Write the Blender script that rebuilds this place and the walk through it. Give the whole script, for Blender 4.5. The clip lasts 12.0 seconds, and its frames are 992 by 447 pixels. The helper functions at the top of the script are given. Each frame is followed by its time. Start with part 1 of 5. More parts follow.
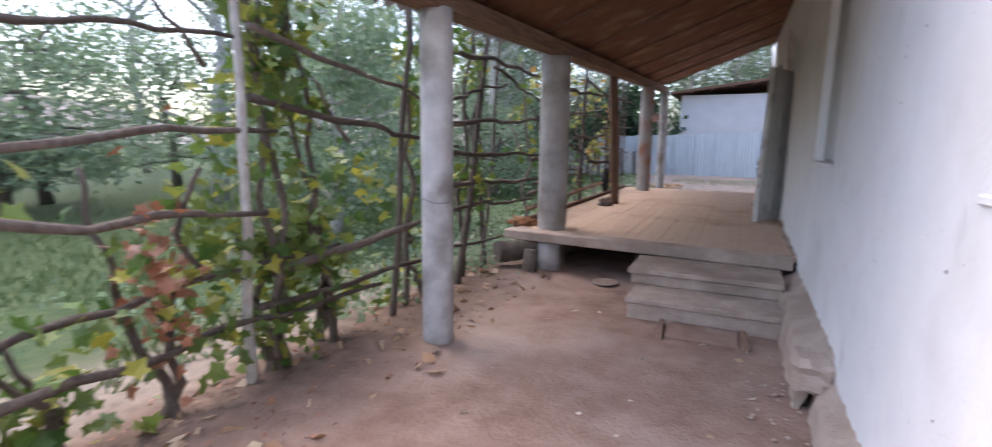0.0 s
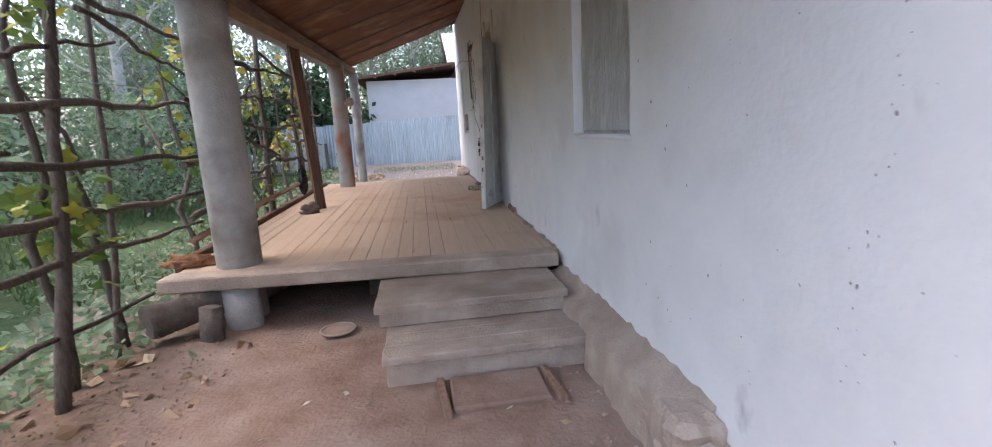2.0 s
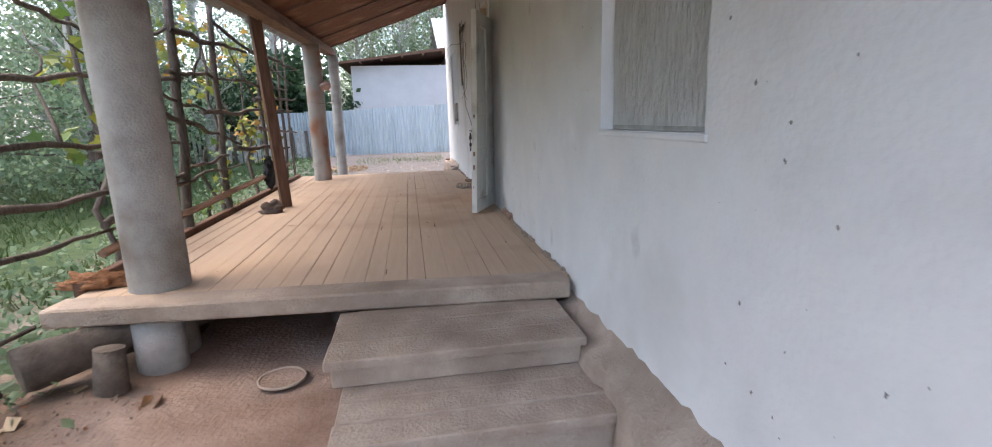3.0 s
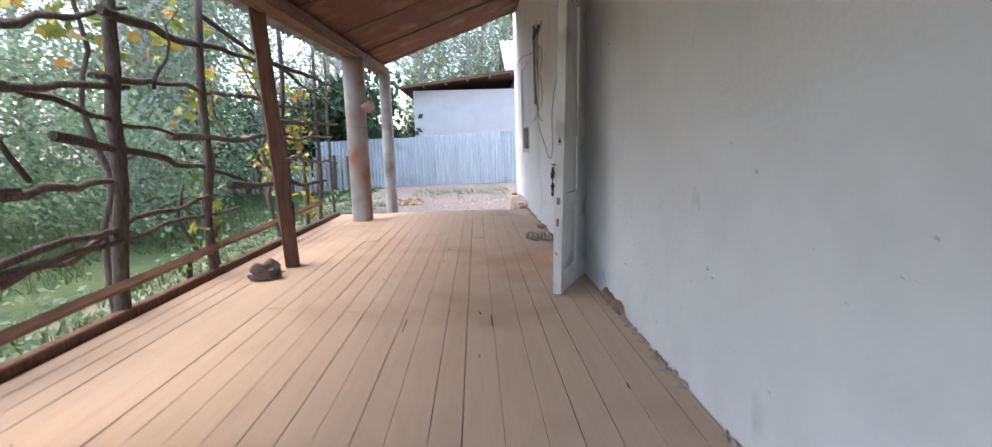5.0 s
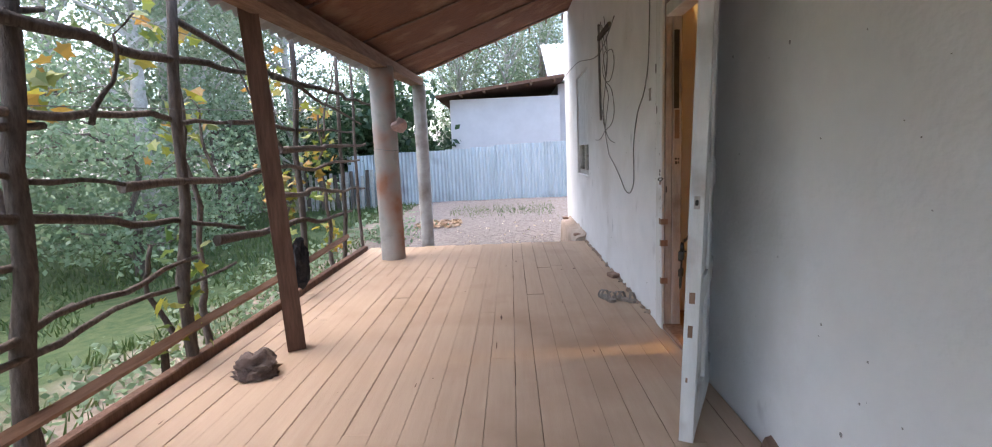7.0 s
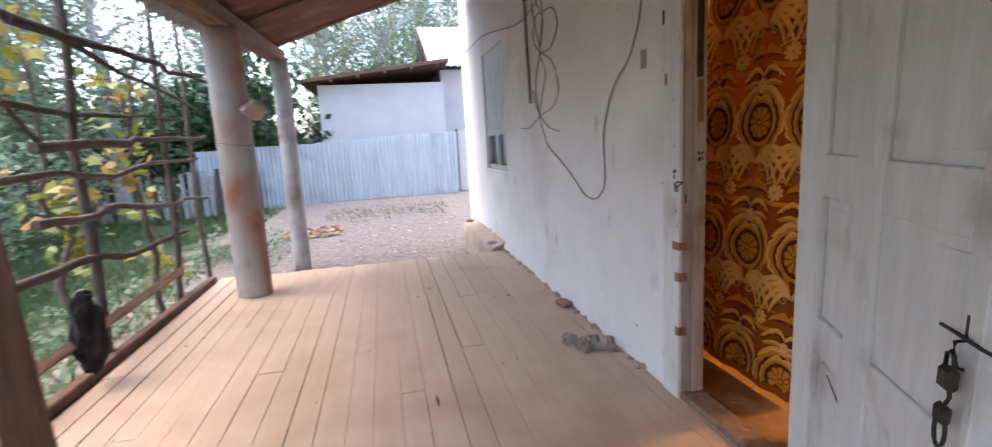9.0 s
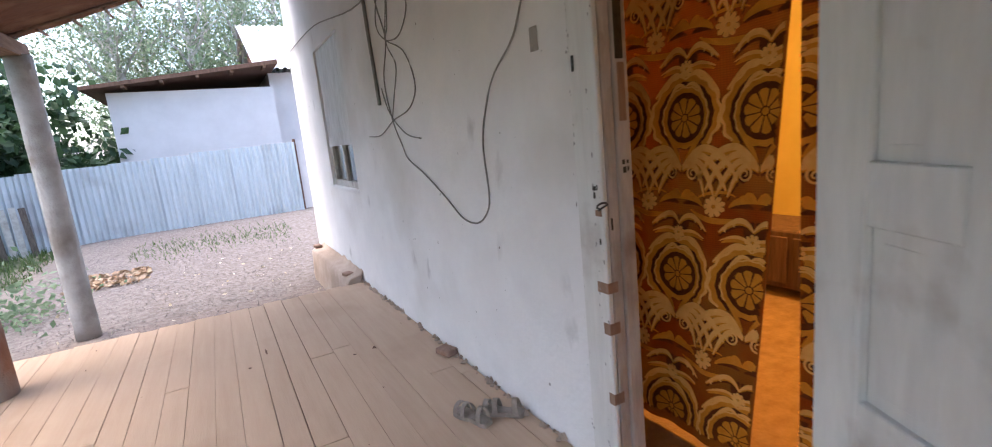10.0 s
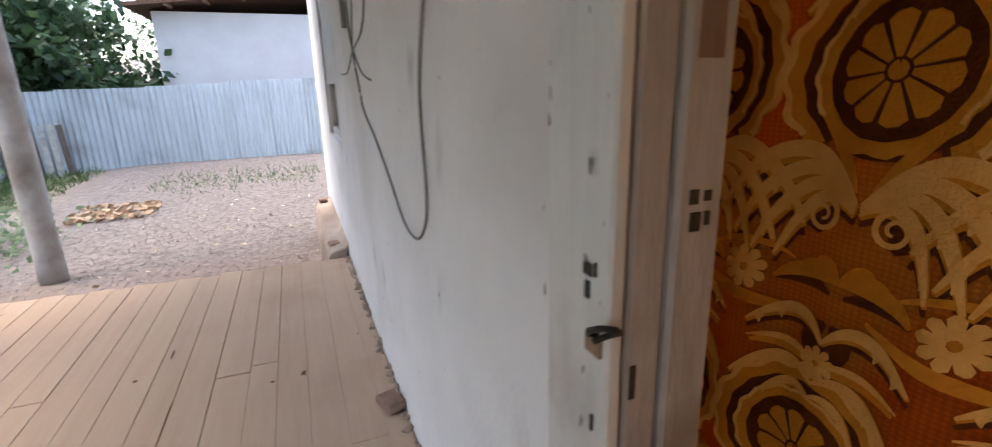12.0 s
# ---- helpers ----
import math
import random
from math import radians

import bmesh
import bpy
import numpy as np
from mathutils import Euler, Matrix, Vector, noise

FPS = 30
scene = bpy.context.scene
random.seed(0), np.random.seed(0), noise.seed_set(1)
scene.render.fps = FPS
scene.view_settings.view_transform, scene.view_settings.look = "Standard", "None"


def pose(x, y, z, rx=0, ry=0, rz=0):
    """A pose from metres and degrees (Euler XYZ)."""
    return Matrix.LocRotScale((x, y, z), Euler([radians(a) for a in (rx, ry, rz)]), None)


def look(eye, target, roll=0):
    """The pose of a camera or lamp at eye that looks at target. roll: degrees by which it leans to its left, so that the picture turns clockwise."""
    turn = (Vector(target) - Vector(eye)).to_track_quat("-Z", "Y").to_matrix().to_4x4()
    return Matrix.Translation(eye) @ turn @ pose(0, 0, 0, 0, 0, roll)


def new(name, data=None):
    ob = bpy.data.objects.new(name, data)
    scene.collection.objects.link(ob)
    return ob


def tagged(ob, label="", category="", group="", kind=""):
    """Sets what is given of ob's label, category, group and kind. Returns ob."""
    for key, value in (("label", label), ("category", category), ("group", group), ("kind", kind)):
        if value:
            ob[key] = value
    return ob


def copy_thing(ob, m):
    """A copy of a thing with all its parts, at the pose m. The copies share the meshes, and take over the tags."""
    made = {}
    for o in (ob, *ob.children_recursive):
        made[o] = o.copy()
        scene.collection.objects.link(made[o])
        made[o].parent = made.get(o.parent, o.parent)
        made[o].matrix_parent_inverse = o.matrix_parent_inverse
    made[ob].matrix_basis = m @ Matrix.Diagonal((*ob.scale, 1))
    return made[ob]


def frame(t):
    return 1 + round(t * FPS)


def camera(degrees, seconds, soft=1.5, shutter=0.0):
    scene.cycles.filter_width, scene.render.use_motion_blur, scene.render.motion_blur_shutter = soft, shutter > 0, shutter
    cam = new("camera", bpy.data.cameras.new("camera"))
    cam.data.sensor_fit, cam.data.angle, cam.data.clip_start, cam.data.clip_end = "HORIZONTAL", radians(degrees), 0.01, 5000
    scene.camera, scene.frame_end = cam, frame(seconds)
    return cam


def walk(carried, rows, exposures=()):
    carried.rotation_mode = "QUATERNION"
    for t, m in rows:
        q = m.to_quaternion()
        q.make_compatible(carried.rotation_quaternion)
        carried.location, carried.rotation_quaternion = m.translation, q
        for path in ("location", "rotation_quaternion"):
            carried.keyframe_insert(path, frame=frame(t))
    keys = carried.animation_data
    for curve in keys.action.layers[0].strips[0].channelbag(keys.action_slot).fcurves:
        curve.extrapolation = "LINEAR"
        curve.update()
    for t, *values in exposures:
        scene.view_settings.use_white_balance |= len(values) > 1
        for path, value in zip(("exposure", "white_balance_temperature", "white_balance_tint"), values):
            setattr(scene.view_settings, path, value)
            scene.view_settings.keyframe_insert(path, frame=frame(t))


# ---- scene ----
cam = camera(89.0, 12.0, soft=1.0, shutter=0.25)
PATH = [
    (0, (0.005, 0.297, 1.443), (-0.848, 2.078, 1.126), 0.7),
    (0.5, (-0.192, 0.546, 1.391), (-0.408, 2.511, 1.083), -0.0),
    (1, (-0.392, 0.87, 1.363), (-0.436, 2.845, 1.05), -1.8),
    (1.5, (-0.51, 1.301, 1.386), (-0.349, 3.265, 1.044), -4.5),
    (2, (-0.481, 1.808, 1.398), (-0.208, 3.754, 1.025), -3.1),
    (2.5, (-0.474, 2.284, 1.381), (-0.164, 4.217, 0.972), -1.6),
    (3, (-0.399, 2.689, 1.398), (-0.08, 4.621, 0.99), -1.6),
    (3.2, (-0.367, 2.884, 1.391), (-0.04, 4.816, 0.991), -1.6),
    (4.8, (-0.264, 4.444, 1.326), (-0.095, 6.4, 0.945), -1.2),
    (5, (-0.268, 4.659, 1.393), (-0.198, 6.635, 1.098), -1.7),
    (5.5, (-0.316, 4.998, 1.515), (-0.376, 6.982, 1.267), -2.5),
    (6, (-0.415, 5.367, 1.565), (-0.487, 7.351, 1.322), -2.3),
    (6.5, (-0.419, 5.654, 1.611), (-0.485, 7.637, 1.356), -2.3),
    (8.3, (-0.639, 6.722, 1.671), (-0.716, 8.697, 1.365), -2.8),
    (8.5, (-0.676, 6.903, 1.672), (-0.694, 8.88, 1.371), -3.1),
    (9, (-0.716, 7.242, 1.666), (-0.303, 9.171, 1.337), -3.1),
    (9.5, (-0.659, 7.629, 1.676), (0.208, 9.395, 1.315), -4.9),
    (10, (-0.53, 7.981, 1.695), (0.407, 9.711, 1.339), -5.7),
    (10.5, (-0.533, 8.374, 1.657), (0.032, 10.191, 1.042), -0.7),
    (11, (-0.436, 8.621, 1.678), (-0.082, 10.46, 0.975), -1.9),
    (11.5, (-0.083, 8.692, 1.701), (0.438, 10.539, 1.142), 1.2),
    (12, (0.261, 8.824, 1.67), (0.961, 10.622, 1.143), -1.4),
]
walk(cam, [(t, look(eye, target, roll)) for t, eye, target, roll in PATH],
     exposures=((0, 2.15, 6500, 17), (0.5, 1.92, 6500, 17), (1.5, 2.15, 6500, 15), (2.5, 2.5, 6900, 12), (3.2, 2.6, 6900, 11), (5, 2.85, 6700, 11), (6, 2.7, 6600, 11), (8.5, 2.8, 6600, 15), (9.5, 2.87, 6600, 15), (10.5, 2.9, 6600, 12), (11, 2.88, 6300, 8), (11.5, 2.75, 6600, 10), (12, 2.8, 6900, 12)))

# ---- world, sun, exposure ----
world = bpy.data.worlds.new("sky")
scene.world = world
world.use_nodes = True
wn, wl = world.node_tree.nodes, world.node_tree.links
sky = wn.new("ShaderNodeTexSky")
sky.sky_type = 'NISHITA'
sky.sun_disc = False
sky.sun_elevation, sky.sun_rotation = radians(62), radians(282)
sky.air_density, sky.dust_density = 1.0, 2.5
wl.new(sky.outputs[0], wn["Background"].inputs[0])
wn["Background"].inputs[1].default_value = 0.15
sun = new("sun", bpy.data.lights.new("sun", 'SUN'))
sun.data.energy, sun.data.angle, sun.data.color = 0.3, radians(90), (1.0, 0.98, 0.95)
sun.matrix_world = look((-9, 1.9, 17.3), (0, 0, 0))
bulb = new("room_bulb_light", bpy.data.lights.new("room_bulb_light", 'POINT'))
bulb.data.energy, bulb.data.color, bulb.data.shadow_soft_size = 26, (1.0, 0.62, 0.22), 0.06
bulb.location = (2.6, 8.9, 2.75)

# ---- materials ----


def mat(name, a, b, scale=6.0, rough=0.85, bump=0.15, fine=60.0, stretch=(1, 1, 1), metal=0.0, third=None, third_scale=1.2, third_at=0.6, vary=0.0, island=False, trans=0.0):
    """A worn surface: two colours in fine grain, a third in broad patches, relief, and a shade that differs from piece to piece."""
    m = bpy.data.materials.new(name)
    m.use_nodes = True
    n, l = m.node_tree.nodes, m.node_tree.links
    bsdf = n["Principled BSDF"]
    geo = n.new("ShaderNodeNewGeometry")
    mp = n.new("ShaderNodeMapping")
    mp.inputs["Scale"].default_value = stretch
    l.new(geo.outputs["Position"], mp.inputs[0])
    n1 = n.new("ShaderNodeTexNoise")
    n1.inputs["Scale"].default_value, n1.inputs["Detail"].default_value, n1.inputs["Roughness"].default_value = scale, 8, 0.65
    l.new(mp.outputs[0], n1.inputs["Vector"])
    ramp = n.new("ShaderNodeValToRGB")
    ramp.color_ramp.elements[0].position, ramp.color_ramp.elements[1].position = 0.32, 0.68
    ramp.color_ramp.elements[0].color, ramp.color_ramp.elements[1].color = (*a, 1), (*b, 1)
    l.new(n1.outputs[0], ramp.inputs[0])
    out = ramp.outputs[0]
    if third:
        n3 = n.new("ShaderNodeTexNoise")
        n3.inputs["Scale"].default_value, n3.inputs["Detail"].default_value = third_scale, 6
        l.new(geo.outputs["Position"], n3.inputs["Vector"])
        r3 = n.new("ShaderNodeMapRange")
        r3.inputs[1].default_value, r3.inputs[2].default_value = third_at - 0.08, third_at + 0.12
        l.new(n3.outputs[0], r3.inputs[0])
        mx = n.new("ShaderNodeMix")
        mx.data_type = 'RGBA'
        mx.inputs[7].default_value = (*third, 1)
        l.new(r3.outputs[0], mx.inputs[0])
        l.new(out, mx.inputs[6])
        out = mx.outputs[2]
    if vary:
        hsv = n.new("ShaderNodeHueSaturation")
        mr = n.new("ShaderNodeMapRange")
        mr.inputs[3].default_value, mr.inputs[4].default_value = 1 - vary, 1 + vary
        if island:
            l.new(geo.outputs["Random Per Island"], mr.inputs[0])
        else:
            oi = n.new("ShaderNodeObjectInfo")
            l.new(oi.outputs["Random"], mr.inputs[0])
        l.new(mr.outputs[0], hsv.inputs["Value"])
        l.new(out, hsv.inputs["Color"])
        out = hsv.outputs[0]
    l.new(out, bsdf.inputs["Base Color"])
    bsdf.inputs["Roughness"].default_value, bsdf.inputs["Metallic"].default_value = rough, metal
    bsdf.inputs["Specular IOR Level"].default_value = 0.5 if rough < 0.75 else 0.2
    if bump:
        n2 = n.new("ShaderNodeTexNoise")
        n2.inputs["Scale"].default_value, n2.inputs["Detail"].default_value = fine, 6
        l.new(mp.outputs[0], n2.inputs["Vector"])
        add = n.new("ShaderNodeMath")
        l.new(n2.outputs[0], add.inputs[0])
        l.new(n1.outputs[0], add.inputs[1])
        bp = n.new("ShaderNodeBump")
        bp.inputs["Strength"].default_value, bp.inputs["Distance"].default_value = bump, 0.02
        l.new(add.outputs[0], bp.inputs["Height"])
        l.new(bp.outputs[0], bsdf.inputs["Normal"])
    if trans:
        tr = n.new("ShaderNodeBsdfTranslucent")
        l.new(out, tr.inputs[0])
        ms = n.new("ShaderNodeMixShader")
        ms.inputs[0].default_value = trans
        l.new(bsdf.outputs[0], ms.inputs[1])
        l.new(tr.outputs[0], ms.inputs[2])
        l.new(ms.outputs[0], n["Material Output"].inputs[0])
    return m


def leaf_mat(name, cols, trans=0.35):
    """Leaves that differ in colour from one to the next."""
    m = bpy.data.materials.new(name)
    m.use_nodes = True
    n, l = m.node_tree.nodes, m.node_tree.links
    bsdf = n["Principled BSDF"]
    geo = n.new("ShaderNodeNewGeometry")
    ramp = n.new("ShaderNodeValToRGB")
    els = ramp.color_ramp.elements
    while len(els) < len(cols):
        els.new(0.5)
    for i, c in enumerate(cols):
        els[i].position, els[i].color = i / (len(cols) - 1), (*c, 1)
    l.new(geo.outputs["Random Per Island"], ramp.inputs[0])
    l.new(ramp.outputs[0], bsdf.inputs["Base Color"])
    bsdf.inputs["Roughness"].default_value = 0.55
    tr = n.new("ShaderNodeBsdfTranslucent")
    l.new(ramp.outputs[0], tr.inputs[0])
    ms = n.new("ShaderNodeMixShader")
    ms.inputs[0].default_value = trans
    l.new(bsdf.outputs[0], ms.inputs[1])
    l.new(tr.outputs[0], ms.inputs[2])
    l.new(ms.outputs[0], n["Material Output"].inputs[0])
    return m


def plaster_mat():
    """White limewash with hairlines, small chips and faint grey smears."""
    m = mat("white_limewash", (0.74, 0.74, 0.745), (0.81, 0.81, 0.81), 3.0, 0.9, 0.16, 45, third=(0.64, 0.625, 0.605), third_scale=1.1, third_at=0.60)
    n, l = m.node_tree.nodes, m.node_tree.links
    bsdf = n["Principled BSDF"]
    old = bsdf.inputs["Base Color"].links[0].from_socket
    geo = n.new("ShaderNodeNewGeometry")
    mp = n.new("ShaderNodeMapping")
    mp.inputs["Scale"].default_value = (1, 1, 0.55)
    l.new(geo.outputs["Position"], mp.inputs[0])
    warp = n.new("ShaderNodeTexNoise")
    warp.inputs["Scale"].default_value = 18
    l.new(mp.outputs[0], warp.inputs["Vector"])
    add = n.new("ShaderNodeVectorMath")
    add.operation = 'MULTIPLY_ADD'
    add.inputs[1].default_value = (0.10, 0.10, 0.10)
    l.new(warp.outputs["Color"], add.inputs[0])
    l.new(mp.outputs[0], add.inputs[2])
    vo = n.new("ShaderNodeTexVoronoi")
    vo.inputs["Scale"].default_value = 3.3
    l.new(add.outputs[0], vo.inputs["Vector"])
    spot = n.new("ShaderNodeMapRange")
    spot.inputs[1].default_value, spot.inputs[2].default_value, spot.inputs[3].default_value, spot.inputs[4].default_value = 0.0, 0.17, 0.6, 0.0
    l.new(vo.outputs["Distance"], spot.inputs[0])
    big = n.new("ShaderNodeTexNoise")
    big.inputs["Scale"].default_value = 1.7
    l.new(geo.outputs["Position"], big.inputs["Vector"])
    gate = n.new("ShaderNodeMapRange")
    gate.inputs[1].default_value, gate.inputs[2].default_value = 0.40, 0.56
    l.new(big.outputs[0], gate.inputs[0])
    mul = n.new("ShaderNodeMath")
    mul.operation = 'MULTIPLY'
    l.new(spot.outputs[0], mul.inputs[0])
    l.new(gate.outputs[0], mul.inputs[1])
    mx = n.new("ShaderNodeMix")
    mx.data_type = 'RGBA'
    mx.inputs[7].default_value = (0.34, 0.33, 0.33, 1)
    l.new(mul.outputs[0], mx.inputs[0])
    l.new(old, mx.inputs[6])
    l.new(mx.outputs[2], bsdf.inputs["Base Color"])
    return m


def ground_mat():
    """Trodden brown earth by the house, pale sandy path, then grass."""
    m = mat("earth", (0.22, 0.135, 0.098), (0.36, 0.25, 0.195), 3.5, 0.95, 0.6, 40, third=(0.41, 0.315, 0.265), third_scale=0.7, third_at=0.55)
    n, l = m.node_tree.nodes, m.node_tree.links
    bsdf = n["Principled BSDF"]
    old = bsdf.inputs["Base Color"].links[0].from_socket
    geo = n.new("ShaderNodeNewGeometry")
    sep = n.new("ShaderNodeSeparateXYZ")
    l.new(geo.outputs["Position"], sep.inputs[0])
    nz = n.new("ShaderNodeTexNoise")
    nz.inputs["Scale"].default_value, nz.inputs["Detail"].default_value = 1.3, 7
    l.new(geo.outputs["Position"], nz.inputs["Vector"])
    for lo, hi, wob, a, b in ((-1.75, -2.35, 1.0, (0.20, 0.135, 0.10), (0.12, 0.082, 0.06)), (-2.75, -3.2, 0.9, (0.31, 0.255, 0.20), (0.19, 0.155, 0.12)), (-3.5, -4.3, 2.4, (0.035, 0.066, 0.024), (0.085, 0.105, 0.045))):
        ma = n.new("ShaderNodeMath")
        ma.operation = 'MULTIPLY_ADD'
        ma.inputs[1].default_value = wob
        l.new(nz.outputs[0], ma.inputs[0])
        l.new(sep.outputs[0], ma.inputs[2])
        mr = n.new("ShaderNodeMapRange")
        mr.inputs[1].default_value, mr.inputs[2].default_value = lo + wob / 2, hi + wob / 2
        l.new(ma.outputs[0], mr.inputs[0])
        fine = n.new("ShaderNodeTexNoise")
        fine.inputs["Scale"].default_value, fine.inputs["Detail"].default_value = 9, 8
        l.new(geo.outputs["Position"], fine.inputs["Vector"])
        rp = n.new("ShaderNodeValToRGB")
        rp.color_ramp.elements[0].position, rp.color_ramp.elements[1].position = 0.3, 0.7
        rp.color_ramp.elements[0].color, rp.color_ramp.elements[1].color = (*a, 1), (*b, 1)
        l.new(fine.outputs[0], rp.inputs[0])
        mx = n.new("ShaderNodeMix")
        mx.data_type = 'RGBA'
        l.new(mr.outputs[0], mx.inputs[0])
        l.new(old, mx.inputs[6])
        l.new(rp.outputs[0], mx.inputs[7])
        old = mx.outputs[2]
    # grey gravel beyond the veranda
    mr = n.new("ShaderNodeMapRange")
    mr.inputs[1].default_value, mr.inputs[2].default_value = 12.9, 14.4
    l.new(sep.outputs[1], mr.inputs[0])
    mr2 = n.new("ShaderNodeMapRange")
    mr2.inputs[1].default_value, mr2.inputs[2].default_value = -3.6, -2.8
    l.new(sep.outputs[0], mr2.inputs[0])
    mu = n.new("ShaderNodeMath")
    mu.operation = 'MULTIPLY'
    l.new(mr.outputs[0], mu.inputs[0])
    l.new(mr2.outputs[0], mu.inputs[1])
    vo = n.new("ShaderNodeTexNoise")
    vo.inputs["Scale"].default_value, vo.inputs["Detail"].default_value = 16, 8
    l.new(geo.outputs["Position"], vo.inputs["Vector"])
    rp = n.new("ShaderNodeValToRGB")
    rp.color_ramp.elements[0].position, rp.color_ramp.elements[1].position = 0.35, 0.65
    rp.color_ramp.elements[0].color, rp.color_ramp.elements[1].color = (0.14, 0.115, 0.10, 1), (0.23, 0.20, 0.18, 1)
    l.new(vo.outputs[0], rp.inputs[0])
    mx = n.new("ShaderNodeMix")
    mx.data_type = 'RGBA'
    l.new(mu.outputs[0], mx.inputs[0])
    l.new(old, mx.inputs[6])
    l.new(rp.outputs[0], mx.inputs[7])
    l.new(mx.outputs[2], bsdf.inputs["Base Color"])
    return m


PLASTER = plaster_mat()
EARTH = ground_mat()
PLANK = mat("dusty_ochre_plank", (0.49, 0.358, 0.258), (0.535, 0.40, 0.295), 3.0, 0.95, 0.10, 30, (9, 0.7, 9), third=(0.43, 0.305, 0.215), third_scale=1.3, third_at=0.60, vary=0.025)
DUSTY = mat("dusty_concrete", (0.37, 0.285, 0.228), (0.50, 0.41, 0.34), 5, 0.95, 0.65, 60, third=(0.28, 0.215, 0.172), third_at=0.58)
CEMENT = mat("grey_cement_pipe", (0.33, 0.315, 0.295), (0.47, 0.455, 0.435), 4, 0.9, 0.5, 70, third=(0.22, 0.19, 0.165), third_scale=2.6, third_at=0.57)
WHITEPIPE = mat("whitewashed_pipe", (0.40, 0.395, 0.385), (0.60, 0.60, 0.60), 5, 0.85, 0.25, 60, third=(0.27, 0.25, 0.23), third_scale=3.0, third_at=0.57)
RUSTPIPE = mat("stained_cement_pipe", (0.30, 0.29, 0.27), (0.46, 0.45, 0.43), 4, 0.9, 0.3, 70, third=(0.30, 0.15, 0.10), third_scale=2.0, third_at=0.58)
TIMBER = mat("dark_brown_timber", (0.085, 0.045, 0.03), (0.17, 0.095, 0.065), 4, 0.8, 0.3, 30, (8, 8, 0.8))
BEAM = mat("brown_beam", (0.15, 0.085, 0.055), (0.27, 0.17, 0.12), 4, 0.85, 0.3, 30, (8, 0.8, 8))
REED = mat("reed_mat", (0.15, 0.058, 0.028), (0.34, 0.155, 0.078), 5, 0.8, 0.9, 50, (1.2, 22, 1.2), third=(0.40, 0.21, 0.11), third_scale=2.5, third_at=0.6)
SLATE = mat("grey_roof_slate", (0.28, 0.28, 0.28), (0.42, 0.42, 0.42), 4, 0.9, 0.2, 50)
FENCE = mat("bluish_galvanised_sheet", (0.39, 0.44, 0.46), (0.51, 0.555, 0.575), 3, 0.5, 0.1, 40, (3, 3, 0.4), metal=0.15, third=(0.30, 0.31, 0.32), third_at=0.60, vary=0.12)
BARK = mat("grey_brown_bark", (0.085, 0.066, 0.055), (0.19, 0.155, 0.13), 9, 0.95, 0.6, 60, (6, 6, 1.2), vary=0.25)
PALEBARK = mat("pale_bark", (0.30, 0.28, 0.25), (0.50, 0.48, 0.44), 9, 0.9, 0.4, 60)
PAINT = mat("chipped_white_paint", (0.60, 0.60, 0.58), (0.72, 0.72, 0.70), 5, 0.55, 0.15, 50, (4, 4, 0.6), third=(0.44, 0.41, 0.38), third_scale=5, third_at=0.62)
WINPAINT = mat("flaking_window_paint", (0.42, 0.40, 0.375), (0.62, 0.605, 0.58), 6, 0.7, 0.4, 50, third=(0.24, 0.19, 0.16), third_scale=7, third_at=0.60)
JAMB = mat("dirty_worn_paint", (0.33, 0.285, 0.25), (0.50, 0.45, 0.41), 6, 0.7, 0.25, 50, (4, 4, 0.8), third=(0.24, 0.19, 0.155), third_scale=4, third_at=0.58)
# weathered grey wood, with the shade under the veranda darkened into its colour
OLDLOG = mat("weathered_grey_log", (0.10, 0.08, 0.068), (0.20, 0.165, 0.14), 6, 0.95, 0.6, 50, (1.5, 1, 1.5))
BAREWOOD = mat("bare_brown_wood", (0.20, 0.12, 0.08), (0.34, 0.22, 0.16), 5, 0.85, 0.3, 40, (6, 6, 0.8))
DARKMETAL = mat("dark_iron", (0.03, 0.028, 0.026), (0.08, 0.07, 0.06), 20, 0.5, 0.2, 80, metal=0.7)
WIRE = mat("grey_cable", (0.16, 0.15, 0.14), (0.26, 0.25, 0.24), 20, 0.6, 0.0)
CLOTH = mat("dirty_brown_cloth", (0.11, 0.08, 0.07), (0.25, 0.195, 0.175), 14, 0.95, 0.6, 80)
BLACKCLOTH = mat("black_cloth", (0.012, 0.012, 0.014), (0.04, 0.04, 0.045), 14, 0.9, 0.5, 80)
SANDAL = mat("brown_grey_sandal", (0.20, 0.165, 0.14), (0.36, 0.31, 0.27), 18, 0.7, 0.3, 80)
DRYBUSH = mat("reddish_dry_fluff", (0.20, 0.09, 0.045), (0.38, 0.19, 0.10), 25, 0.95, 0.9, 120)
BRICK = mat("pale_red_brick", (0.20, 0.125, 0.095), (0.31, 0.205, 0.16), 12, 0.95, 0.4, 80, vary=0.15)
STONE = mat("grey_pebble", (0.17, 0.15, 0.135), (0.28, 0.25, 0.23), 14, 0.9, 0.2, 60, vary=0.3, island=True)
PALELEAF = leaf_mat("fallen_leaf", ((0.50, 0.42, 0.30), (0.62, 0.55, 0.42), (0.40, 0.28, 0.15)), 0.1)
STRAW = leaf_mat("straw", ((0.34, 0.19, 0.10), (0.42, 0.31, 0.20), (0.26, 0.15, 0.08)), 0.1)
VINELEAF = leaf_mat("vine_leaf", ((0.05, 0.11, 0.02), (0.11, 0.19, 0.035), (0.16, 0.22, 0.05), (0.08, 0.13, 0.03), (0.36, 0.34, 0.05), (0.10, 0.16, 0.04)))
